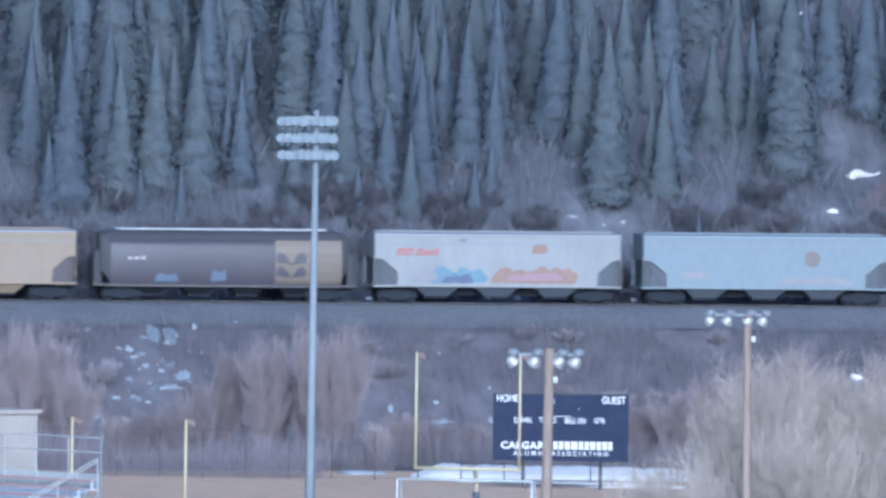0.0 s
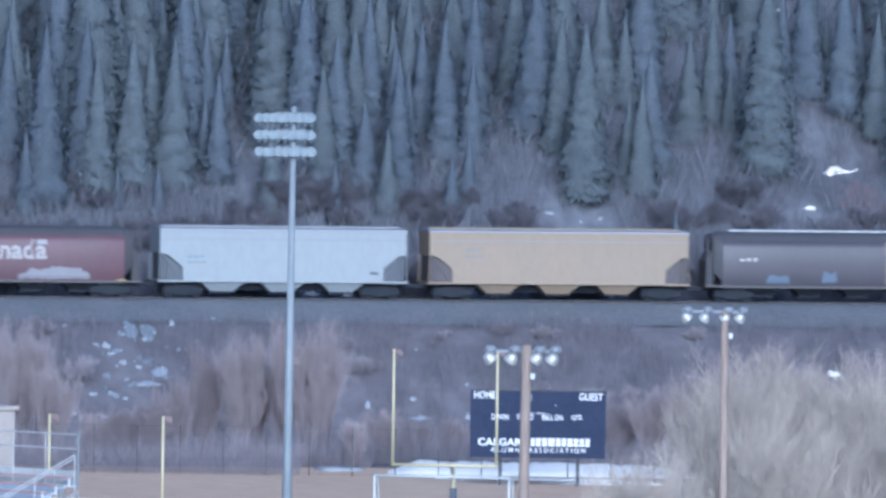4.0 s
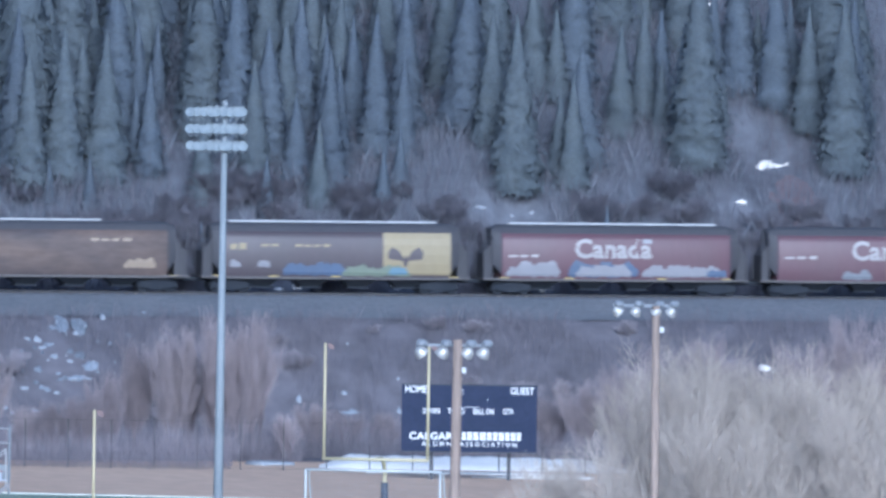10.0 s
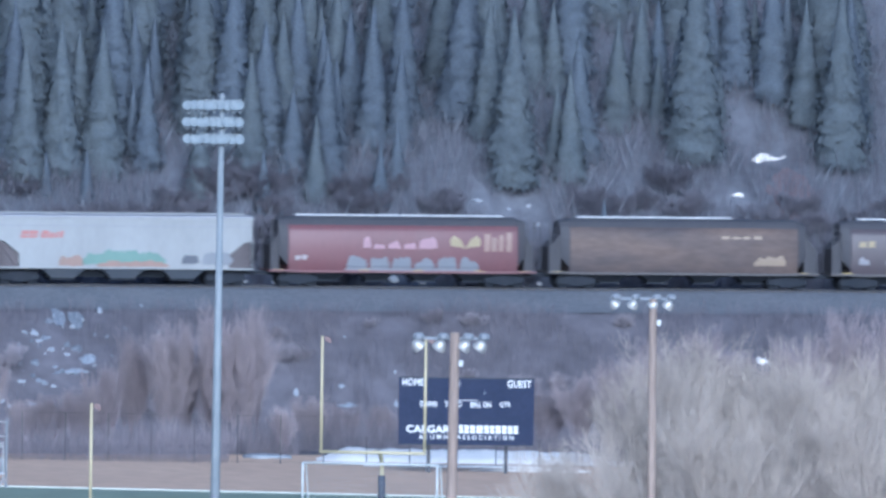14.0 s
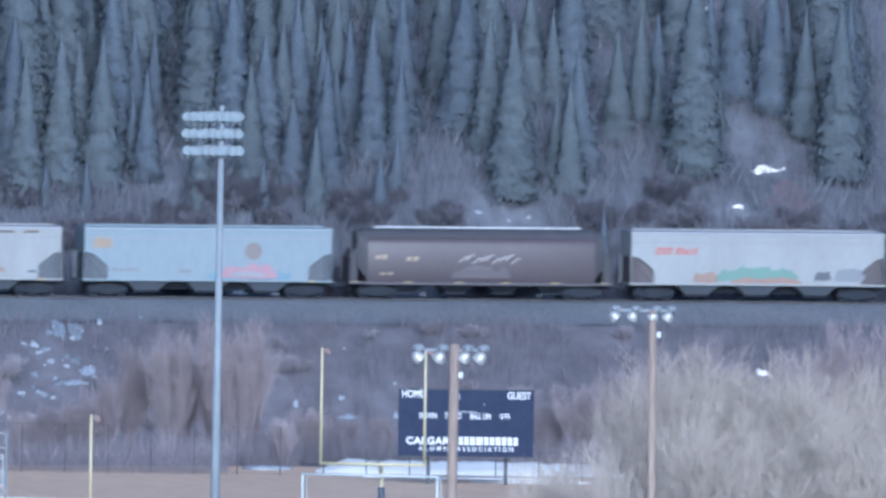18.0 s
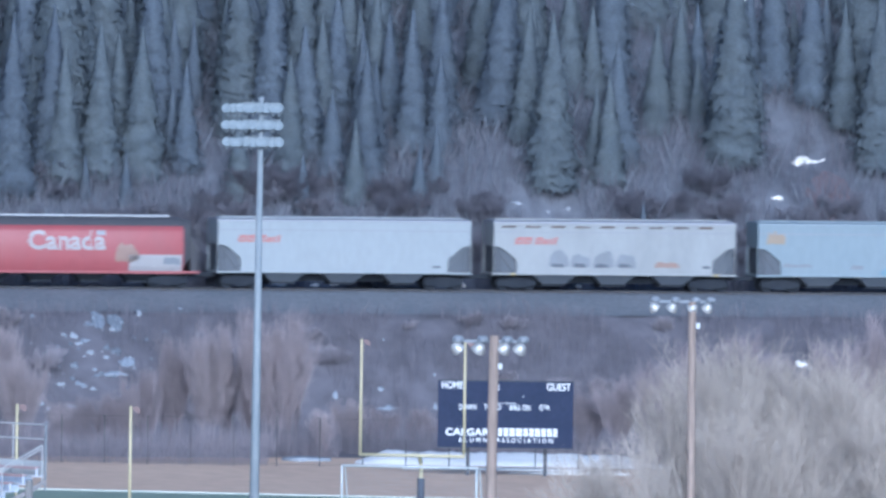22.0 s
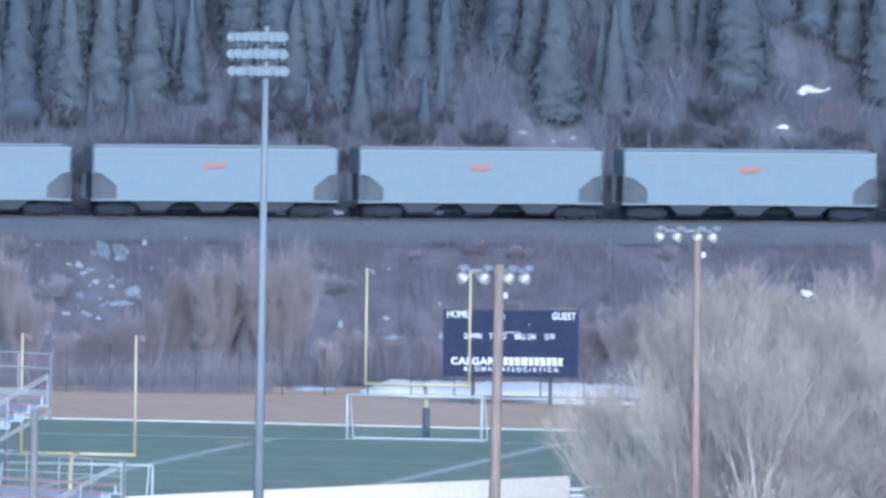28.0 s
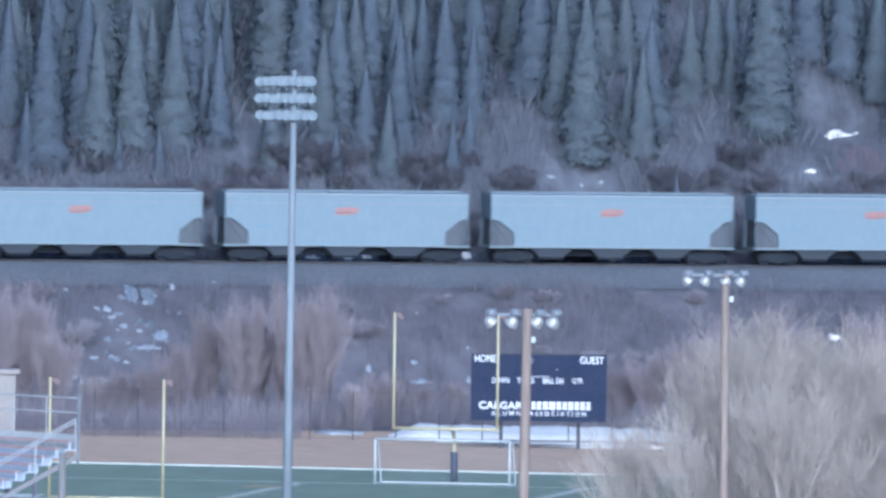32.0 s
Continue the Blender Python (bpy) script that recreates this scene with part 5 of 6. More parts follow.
    reflectors(c, False, [-6.4, 0.5, 6.4], 1.03)
    # 14 clean white car
    c, L = car_at(14, "clean white covered hopper car with red trade marking")
    square_car(c, L, P_WHITE, P_WHITE, HOPPER_GREY, END_SHADE)
    trade_word(c, G_RED, -6.9, 2.95, 2.9, 0.45)
    patch(c, G_BLACK, rect(5.7, 6.2, 1.4, 1.52), False, 1, "marking")
    # 15 bright red car
    c, L = car_at(15, "bright red round-sided hopper car with white lettering")
    round_car(c, L, P_RED, ROOF_DARK, P_RED, (1, 1, 1, 1))
    word_patch(c, G_LETTER, "Canada", -2.6, 2.35, 5.0, 1.25, True)
    patch(c, G_WHITE, rect(1.8, 2.4, 3.3, 3.6), True, 1, "flag_mark")
    mark_bars(c, G_PALE, -7.1, 2.42, 2.6, 0.18, True, 3)
    patch(c, G_LETTER, rect(3.9, 7.3, 1.06, 2.1), True, 1, "painted_patch", "white painted-over patch")
    patch(c, G_GREY, blob(6.1, 7.2, 1.45, 2.05, 5, 1), True, 2, "graffiti")
    patch(c, G_ORANGE, blob(3.0, 4.6, 1.6, 2.9, 6, 2), True, 1, "worn_patch")
    # 16..21 new pale blue cars
    for k in range(16, 22):
        c, L = car_at(k, "pale blue covered hopper car with a small red marking")
        square_car(c, L, P_BLUE, P_BLUE2, HOPPER_GREY, END_SHADE)
        patch(c, G_FADED, [(-0.75, 3.0), (0.30, 3.02), (0.72, 3.18), (0.72, 3.48), (-0.35, 3.50), (-0.75, 3.40)], False, 1, "trade_mark", "small red trade marking")
        mark_bars(c, G_PALE, -0.6, 3.12, 1.2, 0.07, False, 4)
        mark_bars(c, G_SKY, -5.9, 2.2, 1.2, 0.12, False, 3)
        reflectors(c, False, [-6.2, -2.2, 2.2, 6.2], 1.03)


build_train()


# ---- trees ----
PATCHES = [
    (-23.62, -8.38, 0.85, 1.20),
    (-22.56, -8.70, 0.92, 1.20),
    (-25.42, -9.68, 0.49, 0.49),
    (-25.25, -10.29, 0.56, 0.28),
    (-23.68, -11.50, 0.42, 0.28),
    (-22.34, -11.99, 0.99, 0.78),
    (-23.53, -13.14, 1.20, 0.34),
    (-27.10, -14.33, 0.56, 0.28),
    (-25.16, -14.83, 0.42, 0.25),
    (-28.79, -16.02, 0.70, 0.28),
    (-27.23, -17.23, 0.35, 0.35),
    (-28.18, -17.72, 1.19, 0.39),
    (-42.98, -99.19, 0.26, 0.16),
    (-20.79, -7.41, 0.35, 0.50),
    (-17.88, -6.21, 0.28, 0.43),
    (-9.80, -15.18, 0.32, 0.56),
    (-6.77, -14.49, 0.42, 0.28),
    (-5.66, -10.03, 0.18, 0.18),
    (-8.91, -16.11, 0.42, 0.18),
    (-6.84, -16.05, 1.20, 0.39),
    (-3.09, -13.32, 0.21, 0.21),
    (-3.57, -15.95, 0.35, 0.56),
    (20.78, -12.15, 0.95, 0.60),
    (21.25, -12.69, 0.40, 0.55),
    (29.45, 21.80, 2.33, 0.80),
    (25.86, 16.54, 0.94, 0.33),
    (8.62, 16.09, 0.65, 0.22),
    (10.74, 16.42, 0.33, 0.25),
    (12.12, 16.62, 0.33, 0.25),
    (28.97, 39.06, 0.96, 0.22),
    (27.90, 24.57, 0.29, 0.15),
    (12.34, 14.55, 0.36, 0.29),
    (10.17, 15.29, 0.51, 0.25),
    (11.05, 15.92, 0.36, 0.25),
    (-8.74, 7.45, 0.93, 0.32),
    (-6.29, 7.79, 0.57, 0.25),
    (-5.08, 8.30, 0.65, 0.32),
    (1.32, 7.64, 0.72, 0.50),
    (3.17, 7.17, 0.43, 0.22),
    (10.72, 7.17, 0.36, 0.22),
    (-24.59, -11.15, 0.49, 0.35),
    (-28.28, -16.39, 0.35, 0.28),
]

def fir_meshes(seed, height, needle):
    """Trunk and crown: a dense core of boughs with drooping sprays over it, shaded as one soft mass."""
    r = random.Random(seed)
    bm = bmesh.new()
    tube(bm, (0, 0, 0), (0, 0, height * 0.96), height * 0.016, 0.02, 6)
    trunk = mesh_of("fir_trunk", bm, TRUNK)
    vs, fs, ns = [], [], []
    wide = 0.15 + 0.08 * r.random()
    base = 0.02 + 0.04 * r.random()
    bend = r.uniform(0.75, 1.05)

    def girth(f, a):
        """The crown's radius at a share of its height and a bearing, with boughs standing out."""
        p = Vector((math.cos(a) * 1.6, math.sin(a) * 1.6, f * height * 0.75 + seed * 7.3))
        q = Vector((math.cos(a) * 3.5, math.sin(a) * 3.5, f * height * 2.2 + seed * 3.1))
        skirt = min(1.0, 0.6 + 5.0 * (f - base))
        return (height * wide * max(0.0, 1 - f) ** bend * skirt + 0.03) * (1 + 0.4 * noise.noise(p) + 0.42 * noise.noise(q))

    def lie(a):
        return Vector((math.cos(a), math.sin(a), 0.42)).normalized()
    rings, around = int(height * 3.2), 18
    for w in range(rings + 1):
        f = base + (0.98 - base) * w / rings
        for k in range(around):
            a = (k + 0.5 * (w % 2)) * 6.283 / around
            R = girth(f, a) * 0.84
            vs.append((math.cos(a) * R, math.sin(a) * R, height * f - 0.25 * R))
            ns.append(lie(a))
    for w in range(rings):
        for k in range(around):
            q = w * around
            fs.append((q + k, q + (k + 1) % around, q + around + (k + 1) % around, q + around + k))
    for w in range(int(height * 4.6)):
        f = base + (1 - base) * (w + 0.5) / int(height * 4.6)
        n = max(5, int(girth(f, 0) * 6.283 / 0.27))
        for k in range(n):
            a = (k + r.random()) * 6.283 / n
            R = girth(f, a)
            rr = R * (0.74 + 0.62 * r.random() ** 1.6)
            ca, sa = math.cos(a), math.sin(a)
            p = Vector((ca * rr, sa * rr, height * f + r.uniform(-0.2, 0.2) - 0.25 * R))
            sz = 0.18 * r.uniform(0.6, 1.4) * (0.5 + 0.5 * min(1, R))
            d = Vector((ca * 0.5, sa * 0.5, -0.85)) + Vector((r.uniform(-1, 1), r.uniform(-1, 1), r.uniform(-0.3, 0.5))) * 0.35
            d = d.normalized() * sz * 2.0
            u = Vector((-sa, ca, r.uniform(-0.35, 0.35))).normalized() * sz * 0.42
            b = len(vs)
            vs.extend([tuple(p - u * 0.5), tuple(p + u * 0.5), tuple(p + d * 0.6 + u), tuple(p + d), tuple(p + d * 0.6 - u)])
            ns.extend([lie(a)] * 5)
            fs.append((b + 4, b + 3, b + 2, b + 1, b))
    for k in range(14):
        a = k * 2.4
        b = len(vs)
        h = height * (0.985 - 0.012 * (k % 5))
        vs.extend([(0.02 * math.cos(a), 0.02 * math.sin(a), h + 0.35), (0.1 * math.cos(a + 0.5), 0.1 * math.sin(a + 0.5), h - 0.25), (0.1 * math.cos(a - 0.5), 0.1 * math.sin(a - 0.5), h - 0.25)])
        ns.extend([lie(a)] * 3)
        fs.append((b, b + 2, b + 1))
    crown = raw_mesh("fir_crown", vs, fs, needle)
    for p in crown.polygons:
        p.use_smooth = True
    crown.normals_split_custom_set_from_vertices(ns)
    return trunk, crown


class Growth:
    """Leafless growth: stems that fork again and again into fine twigs, gathered as vertices and faces."""

    def __init__(self, seed, levels, twig, width, bush, spread=0.75, rise=0.27):
        self.r, self.levels, self.twig, self.width, self.bush = random.Random(seed), levels, twig, width, bush
        self.spread, self.rise = spread, rise
        self.wood, self.fine = ([], []), ([], [])

    def seg(self, a, b, r0, r1, fine):
        V, F = self.fine if fine else self.wood
        d = (b - a).normalized()
        s = d.orthogonal().normalized()
        t = d.cross(s)
        k = len(V)
        for p, q in ((a, r0), (b, r1)):
            V.extend([tuple(p + s * q), tuple(p + (-0.5 * s + 0.87 * t) * q), tuple(p + (-0.5 * s - 0.87 * t) * q)])
        F.extend([(k, k + 1, k + 4, k + 3), (k + 1, k + 2, k + 5, k + 4), (k + 2, k, k + 3, k + 5)])

    def grow(self, p, d, ln, rad, lev):
        r = self.r
        n = 3 if lev < self.levels - 1 else 2
        for i in range(n):
            q = p + d * (ln / n)
            self.seg(p, q, rad * (1 - 0.28 * i / n), rad * (1 - 0.28 * (i + 1) / n), lev >= (1 if self.bush else 2))
            p = q
            d = (d + Vector((r.uniform(-1, 1), r.uniform(-1, 1), r.uniform(-0.35, 0.8))) * 0.16).normalized()
            if lev < self.levels and (i > 0 or lev > 0 or self.bush):
                m = r.choice((1, 2, 2) if self.bush else (1, 1, 2)) if lev < self.levels - 1 else self.twig
                for _ in range(m):
                    e = (d + Vector((r.uniform(-1, 1), r.uniform(-1, 1), r.uniform(-0.5, 0.5))) * (self.spread if lev < self.levels - 2 else 0.95) + Vector((0, 0, self.rise if lev < self.levels - 2 else 0.12))).normalized()
                    self.grow(p, e, ln * r.uniform(0.48, 0.74), max(rad * 0.52, 0.010 * self.width), lev + 1)
        if lev < self.levels:
            self.grow(p, d, ln * 0.62, max(rad * 0.66, 0.010 * self.width), lev + 1)


def bush_meshes(seed, height, spread, stems, levels, twig, mt, width, fan=0.75, habit=(0.75, 0.27)):
    """Stems one by one, and the crown of twigs."""
    woods, fv, ff = [], [], []
    for s in range(stems):
        g = Growth(seed * 13 + s, levels, twig, width, True, *habit)
        a = 6.283 * s / stems + g.r.uniform(-0.3, 0.3)
        tilt = g.r.uniform(0.03, fan)
        d = Vector((math.cos(a) * tilt, math.sin(a) * tilt, 1.0)).normalized()
        off = g.r.uniform(0.1, spread)
        g.grow(Vector((math.cos(a) * off, math.sin(a) * off, -0.1)), d, height * g.r.uniform(0.26, 0.40), height * 0.007 * width, 0)
        woods.append(raw_mesh("stem", *g.wood, mt))
        k = len(fv)
        fv += g.fine[0]
        ff += [tuple(i + k for i in f) for f in g.fine[1]]
    return woods, raw_mesh("crown", fv, ff, mt)


def bare_tree_meshes(seed, height, stems, levels, twig, mt, width):
    woods, fv, ff = [], [], []
    for s in range(stems):
        g = Growth(seed * 7 + s, levels, twig, width, False, 0.5, 0.30)
        a = 6.283 * s / stems + g.r.uniform(-0.4, 0.4)
        d = Vector((math.cos(a) * 0.26, math.sin(a) * 0.26, 1.0)).normalized()
        off = 0.5 if stems > 1 else 0
        g.grow(Vector((math.cos(a) * off, math.sin(a) * off, -0.1)), d, height * g.r.uniform(0.36, 0.44), height * 0.011 * width, 0)
        woods.append(raw_mesh("trunk", *g.wood, PALEBARK))
        k = len(fv)
        fv += g.fine[0]
        ff += [tuple(i + k for i in f) for f in g.fine[1]]
    return woods, raw_mesh("crown", fv, ff, mt)


def hides_snow(x, y, h):
    """Whether growth here would hide the slope's snow from the camera; such spots stay clear."""
    for px, py, w, _ in PATCHES:
        if py > 6 and y < py + 1 and abs(x - px - 0.22 * (y - py)) < 0.9 + w * 0.6 and land_z(y) + h > land_z(py):
            return True
    return False


def build_firs():
    kinds = []
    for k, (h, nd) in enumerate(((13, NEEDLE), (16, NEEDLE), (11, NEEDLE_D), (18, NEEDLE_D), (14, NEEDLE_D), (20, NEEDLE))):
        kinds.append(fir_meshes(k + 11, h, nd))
    r = random.Random(5)
    for row in range(13):
        y = 11.5 + row * 3.2
        n = 34
        for i in range(n):
            x = -46 + 94 * (i + r.uniform(0.05, 0.95)) / n
            yy = y + r.uniform(-1.8, 1.8)
            k = r.choice((0, 2, 2, 4)) if row < 2 else r.randrange(6)
            if (row < 2 and r.random() < 0.6) or (x > 5 and row < 10 and r.random() < 0.55):
                continue
            if hides_snow(x, yy, 8 if row > 1 else 4) or abs((TRACK @ Vector((x, yy, 0))).x) > 31:
                continue
            s = r.uniform(0.36, 0.8) * (0.5 if row == 0 else 0.75 if row == 1 else 1)
            t = thing("fir_tree", "tall dark green fir on the shaded wooded slope", "conifer tree", TRACK @ pose(x, yy, rough_z(x, yy) - 0.3, 0, 0, r.uniform(0, 360)) @ Matrix.Diagonal((s, s, s, 1)), "firs on the slope")
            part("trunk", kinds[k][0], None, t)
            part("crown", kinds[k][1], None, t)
    young_firs(kinds)


def young_firs(kinds):
    r = random.Random(21)
    for i in range(60):
        x, y = r.uniform(4, 49) if i % 3 else r.uniform(-47, 4), 19 + 28 * r.random()
        k = r.randrange(6)
        s = r.uniform(0.24, 0.62)
        if hides_snow(x, y, 15 * s) or abs((TRACK @ Vector((x, y, 0))).x) > 31:
            continue
        t = thing("fir_tree", "young dark green fir on the shaded wooded slope", "conifer tree", TRACK @ pose(x, y, rough_z(x, y) - 0.3, 0, 0, r.uniform(0, 360)) @ Matrix.Diagonal((s, s, s * 1.1, 1)), "firs on the slope")
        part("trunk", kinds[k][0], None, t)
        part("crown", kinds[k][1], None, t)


def shrub(name, label, me, m, group):
    t = thing(name, label, "shrub", m, group)
    for w in me[0][:4 if name in ("bank_shrub", "slope_shrub") else None]:
        part("stem", w, None, t)
    part("crown", me[1], None, t)


def on_land(x, y, rx=0):
    return TRACK @ pose(x, y, rough_z(x, y), rx)


def reach(me):
    """The height and the usual breadth of a crown."""
    d = sorted(v.co.xy.length for v in me.vertices)
    z = sorted(v.co.z for v in me.vertices)
    return z[int(len(z) * 0.985)], 2 * d[int(len(d) * 0.88)]


def build_bare():
    rosy = [bush_meshes(20 + k, 6.2, 1.0, 11, 4, 3, TWIG_ROSE, 0.5, 0.42, (0.55, 0.3)) for k in range(4)]
    dark = [bush_meshes(30 + k, 3.6, 0.8, 8, 4, 2, TWIG_DARK, 0.5) for k in range(4)]
    foot = [bush_meshes(60 + k, 4.2, 0.9, 8, 4, 2, SLOPEBRUSH, 0.9) for k in range(4)]
    r = random.Random(9)
    # brush along the far bank, below the ballast
    for k in range(80):
        x, y = r.uniform(-46, 50), r.uniform(-25, -8.2)
        if any(abs(x - px) < 1.5 and -7 < y - py < 1.0 for px, py, _, _ in PATCHES):
            continue
        s = r.uniform(0.35, 0.68) * (0.7 if y > -11 else 1)
        shrub("bank_shrub", "leafless dark brown shrub on the river bank", dark[k % 4], TRACK @ pose(x, y, rough_z(x, y) - 0.1, 0, 0, r.uniform(0, 360)) @ Matrix.Diagonal((s * 1.25, s * 1.25, s, 1)), "bank shrubs")
    # rosy scrub at the foot of the wooded slope
    for k in range(150):
        x, y = r.uniform(-46, 50), r.uniform(7.0, 17)
        s = r.uniform(0.4, 0.72)
        if hides_snow(x, y, 2.4):
            continue
        shrub("slope_shrub", "leafless reddish brown shrub above the railway", foot[k % 4], TRACK @ pose(x, y, rough_z(x, y) - 0.1, 0, 0, r.uniform(0, 360)) @ Matrix.Diagonal((s * 1.2, s * 1.2, s, 1)), "slope shrubs")
    pale = bush_meshes(77, 3.4, 0.3, 5, 3, 2, TWIG_TAN, 2.2)
    shrub("dead_tree", "small bare bleached tree high on the wooded slope", pale, TRACK @ pose(27.7, 38.5, rough_z(27.7, 38.5) + 0.6, 0, 0, 20), "")
    bm = bmesh.new()
    tube(bm, (0, 0, 0), (0.08, 0, 3.4), 0.09, 0.03, 7)
    tube(bm, (0.04, 0, 1.9), (0.5, 0.1, 2.6), 0.035, 0.012, 5)
    tube(bm, (0.05, 0, 2.4), (-0.35, 0.1, 2.9), 0.03, 0.012, 5)
    solid("dead_snag", bm, PALEBARK, "slim bleached dead trunk standing among the firs", "tree", on_land(9.35, 27.5))
    # tall pale growth on the near bank, behind the fence: place and height
    spots = [(-9.3, 1177, 7.8, 3.4), (-10.7, 1179, 7.3, 1.9), (-8.3, 1180, 6.9, 1.7), (-13.0, 1178, 7.0, 2.5), (-12.2, 1181, 6.7, 1.7), (-15.3, 1180, 6.3, 1.9),
             (-16.9, 1178, 4.6, 2.0), (-18.4, 1176, 3.5, 2.0), (-20.0, 1177, 3.0, 2.2), (-21.6, 1178, 2.8, 2.0), (-23.9, 1177, 5.2, 2.4), (-25.6, 1179, 7.4, 2.4), (-27.4, 1176, 7.6, 2.6), (-29.4, 1179, 7.8, 2.6),
             (-6.5, 1176, 2.6, 1.6), (-5.0, 1183, 3.0, 2.0), (-3.2, 1186, 2.5, 1.8), (-1.0, 1188, 2.4, 1.8), (1.4, 1190, 2.4, 1.8), (3.8, 1188, 2.4, 1.8), (6.6, 1190, 2.8, 2.0), (8.8, 1187, 3.4, 2.2), (10.6, 1184, 4.4, 2.6),
             (13.0, 1180, 5.4, 2.8), (15.2, 1184, 6.2, 2.8), (17.5, 1181, 6.8, 3.0), (19.6, 1185, 5.6, 2.6), (22.9, 1183, 6.4, 2.8), (25.5, 1183, 7.8, 3.2), (28.5, 1180, 8.0, 3.2), (31.5, 1183, 8.0, 3.2)]
    for k, (x, y, h, w) in enumerate(spots):
        tall, broad = reach(rosy[k % 4][1])
        z = rough_z(*(TRACK.inverted() @ Vector((x, y, 0))).xy)
        shrub("willow_thicket", "leafless pinkish grey willow thicket behind the fence", rosy[k % 4], pose(x, y, z - 0.1, 0, 0, r.uniform(0, 360)) @ Matrix.Diagonal((w / broad, w / broad, (h - z) / tall, 1)), "willow thickets")
    # pale poplars in front of the field
    big = [bare_tree_meshes(40 + k, 15.0, 3, 5, 3, TWIG_TAN, 0.5) for k in range(3)]
    for k, (x, y, s) in enumerate([(13.0, 905, 1.02), (10.4, 912, 0.82), (16.5, 908, 0.97), (19.5, 903, 0.93), (22.8, 910, 0.96), (14.6, 893, 0.86), (18.2, 915, 1.0), (11.8, 900, 0.76), (21.0, 897, 0.86), (16.0, 918, 1.0), (24.5, 900, 0.92), (12.4, 914, 0.98), (14.2, 911, 1.0), (9.4, 908, 0.76), (8.5, 899, 0.52), (15.2, 924, 0.92), (18.6, 922, 0.9), (21.6, 920, 0.9), (12.6, 926, 0.8)]):
        t = thing("poplar_tree", "leafless pale grey poplar with dense fine twigs", "tree", pose(x, y, -0.2, 0, 0, 77 * k) @ Matrix.Diagonal((s, s, s, 1)), "poplars")
        for me in big[k % 3][0]:
            part("trunk", me, None, t)
        part("crown", big[k % 3][1], None, t)
    # slender pale stems that stand out before the poplars
    slim = [bare_tree_meshes(90 + k, 9.0, 1, 3, 2, TWIG_TAN, 0.55) for k in range(4)]
    for k in range(24):
        x, y, s = 11.5 + 15.0 * ((k * 11) % 24 + r.random()) / 24, r.uniform(874, 881), r.uniform(0.55, 1.05)
        t = thing("young_poplar", "slender leafless young poplar with pale bark", "tree", pose(x, y, -0.1, r.uniform(-5, 5), r.uniform(-9, 9), 40 * k) @ Matrix.Diagonal((s, s, s, 1)), "young poplars")
        for me in slim[k % 4][0]:
            part("trunk", me, None, t)
        part("crown", slim[k % 4][1], None, t)
    low = [bush_meshes(50 + k, 6.0, 1.1, 8, 4, 2, TWIG_TAN, 0.36, 0.4, (0.55, 0.3)) for k in range(3)]
    for k in range(24):
        x, y, h = 8.2 + 18.5 * ((k * 7) % 24 + 0.5 * r.random()) / 24, r.uniform(882, 906), r.uniform(5.0, 12.5)
        h *= min(1.0, 0.45 + 0.14 * (x - 8))
        s = h / 6.4
        shrub("sapling_clump", "leafless pale grey saplings below the poplars", low[k % 3], pose(x, y, -0.1, 0, 0, 50 * k) @ Matrix.Diagonal((s, s, s, 1)), "sapling clumps")


def stalks(name, label, mt, count, seed, place, h0, h1, width, lean=0.3):
    """Thin upright stems, far too many to tell apart."""
    r = random.Random(seed)
    vs, fs = [], []
    for _ in range(count):
        p = place(r)
        if p is None:
            continue
        h = h0 + (h1 - h0) * r.random() ** 1.7
        a = r.uniform(0, math.pi)
        dx, dy = math.cos(a) * width * h, math.sin(a) * width * h
        lx, ly = r.uniform(-lean, lean) * h, r.uniform(-lean, lean) * h
        k = len(vs)
        x, y, z = p
        vs.extend([(x - dx, y - dy, z - 0.1), (x + dx, y + dy, z - 0.1), (x + lx * 0.5 + dx * 0.8, y + ly * 0.5 + dy * 0.8, z + h * 0.55), (x + lx, y + ly, z + h), (x + lx * 0.5 - dx * 0.8, y + ly * 0.5 - dy * 0.8, z + h * 0.55)])
        fs.append((k, k + 1, k + 2, k + 3, k + 4))
    ob = new(name, raw_mesh(name, vs, fs, mt))
    ob.matrix_basis = TRACK
    tagged(ob, label, "undergrowth", kind="stuff")


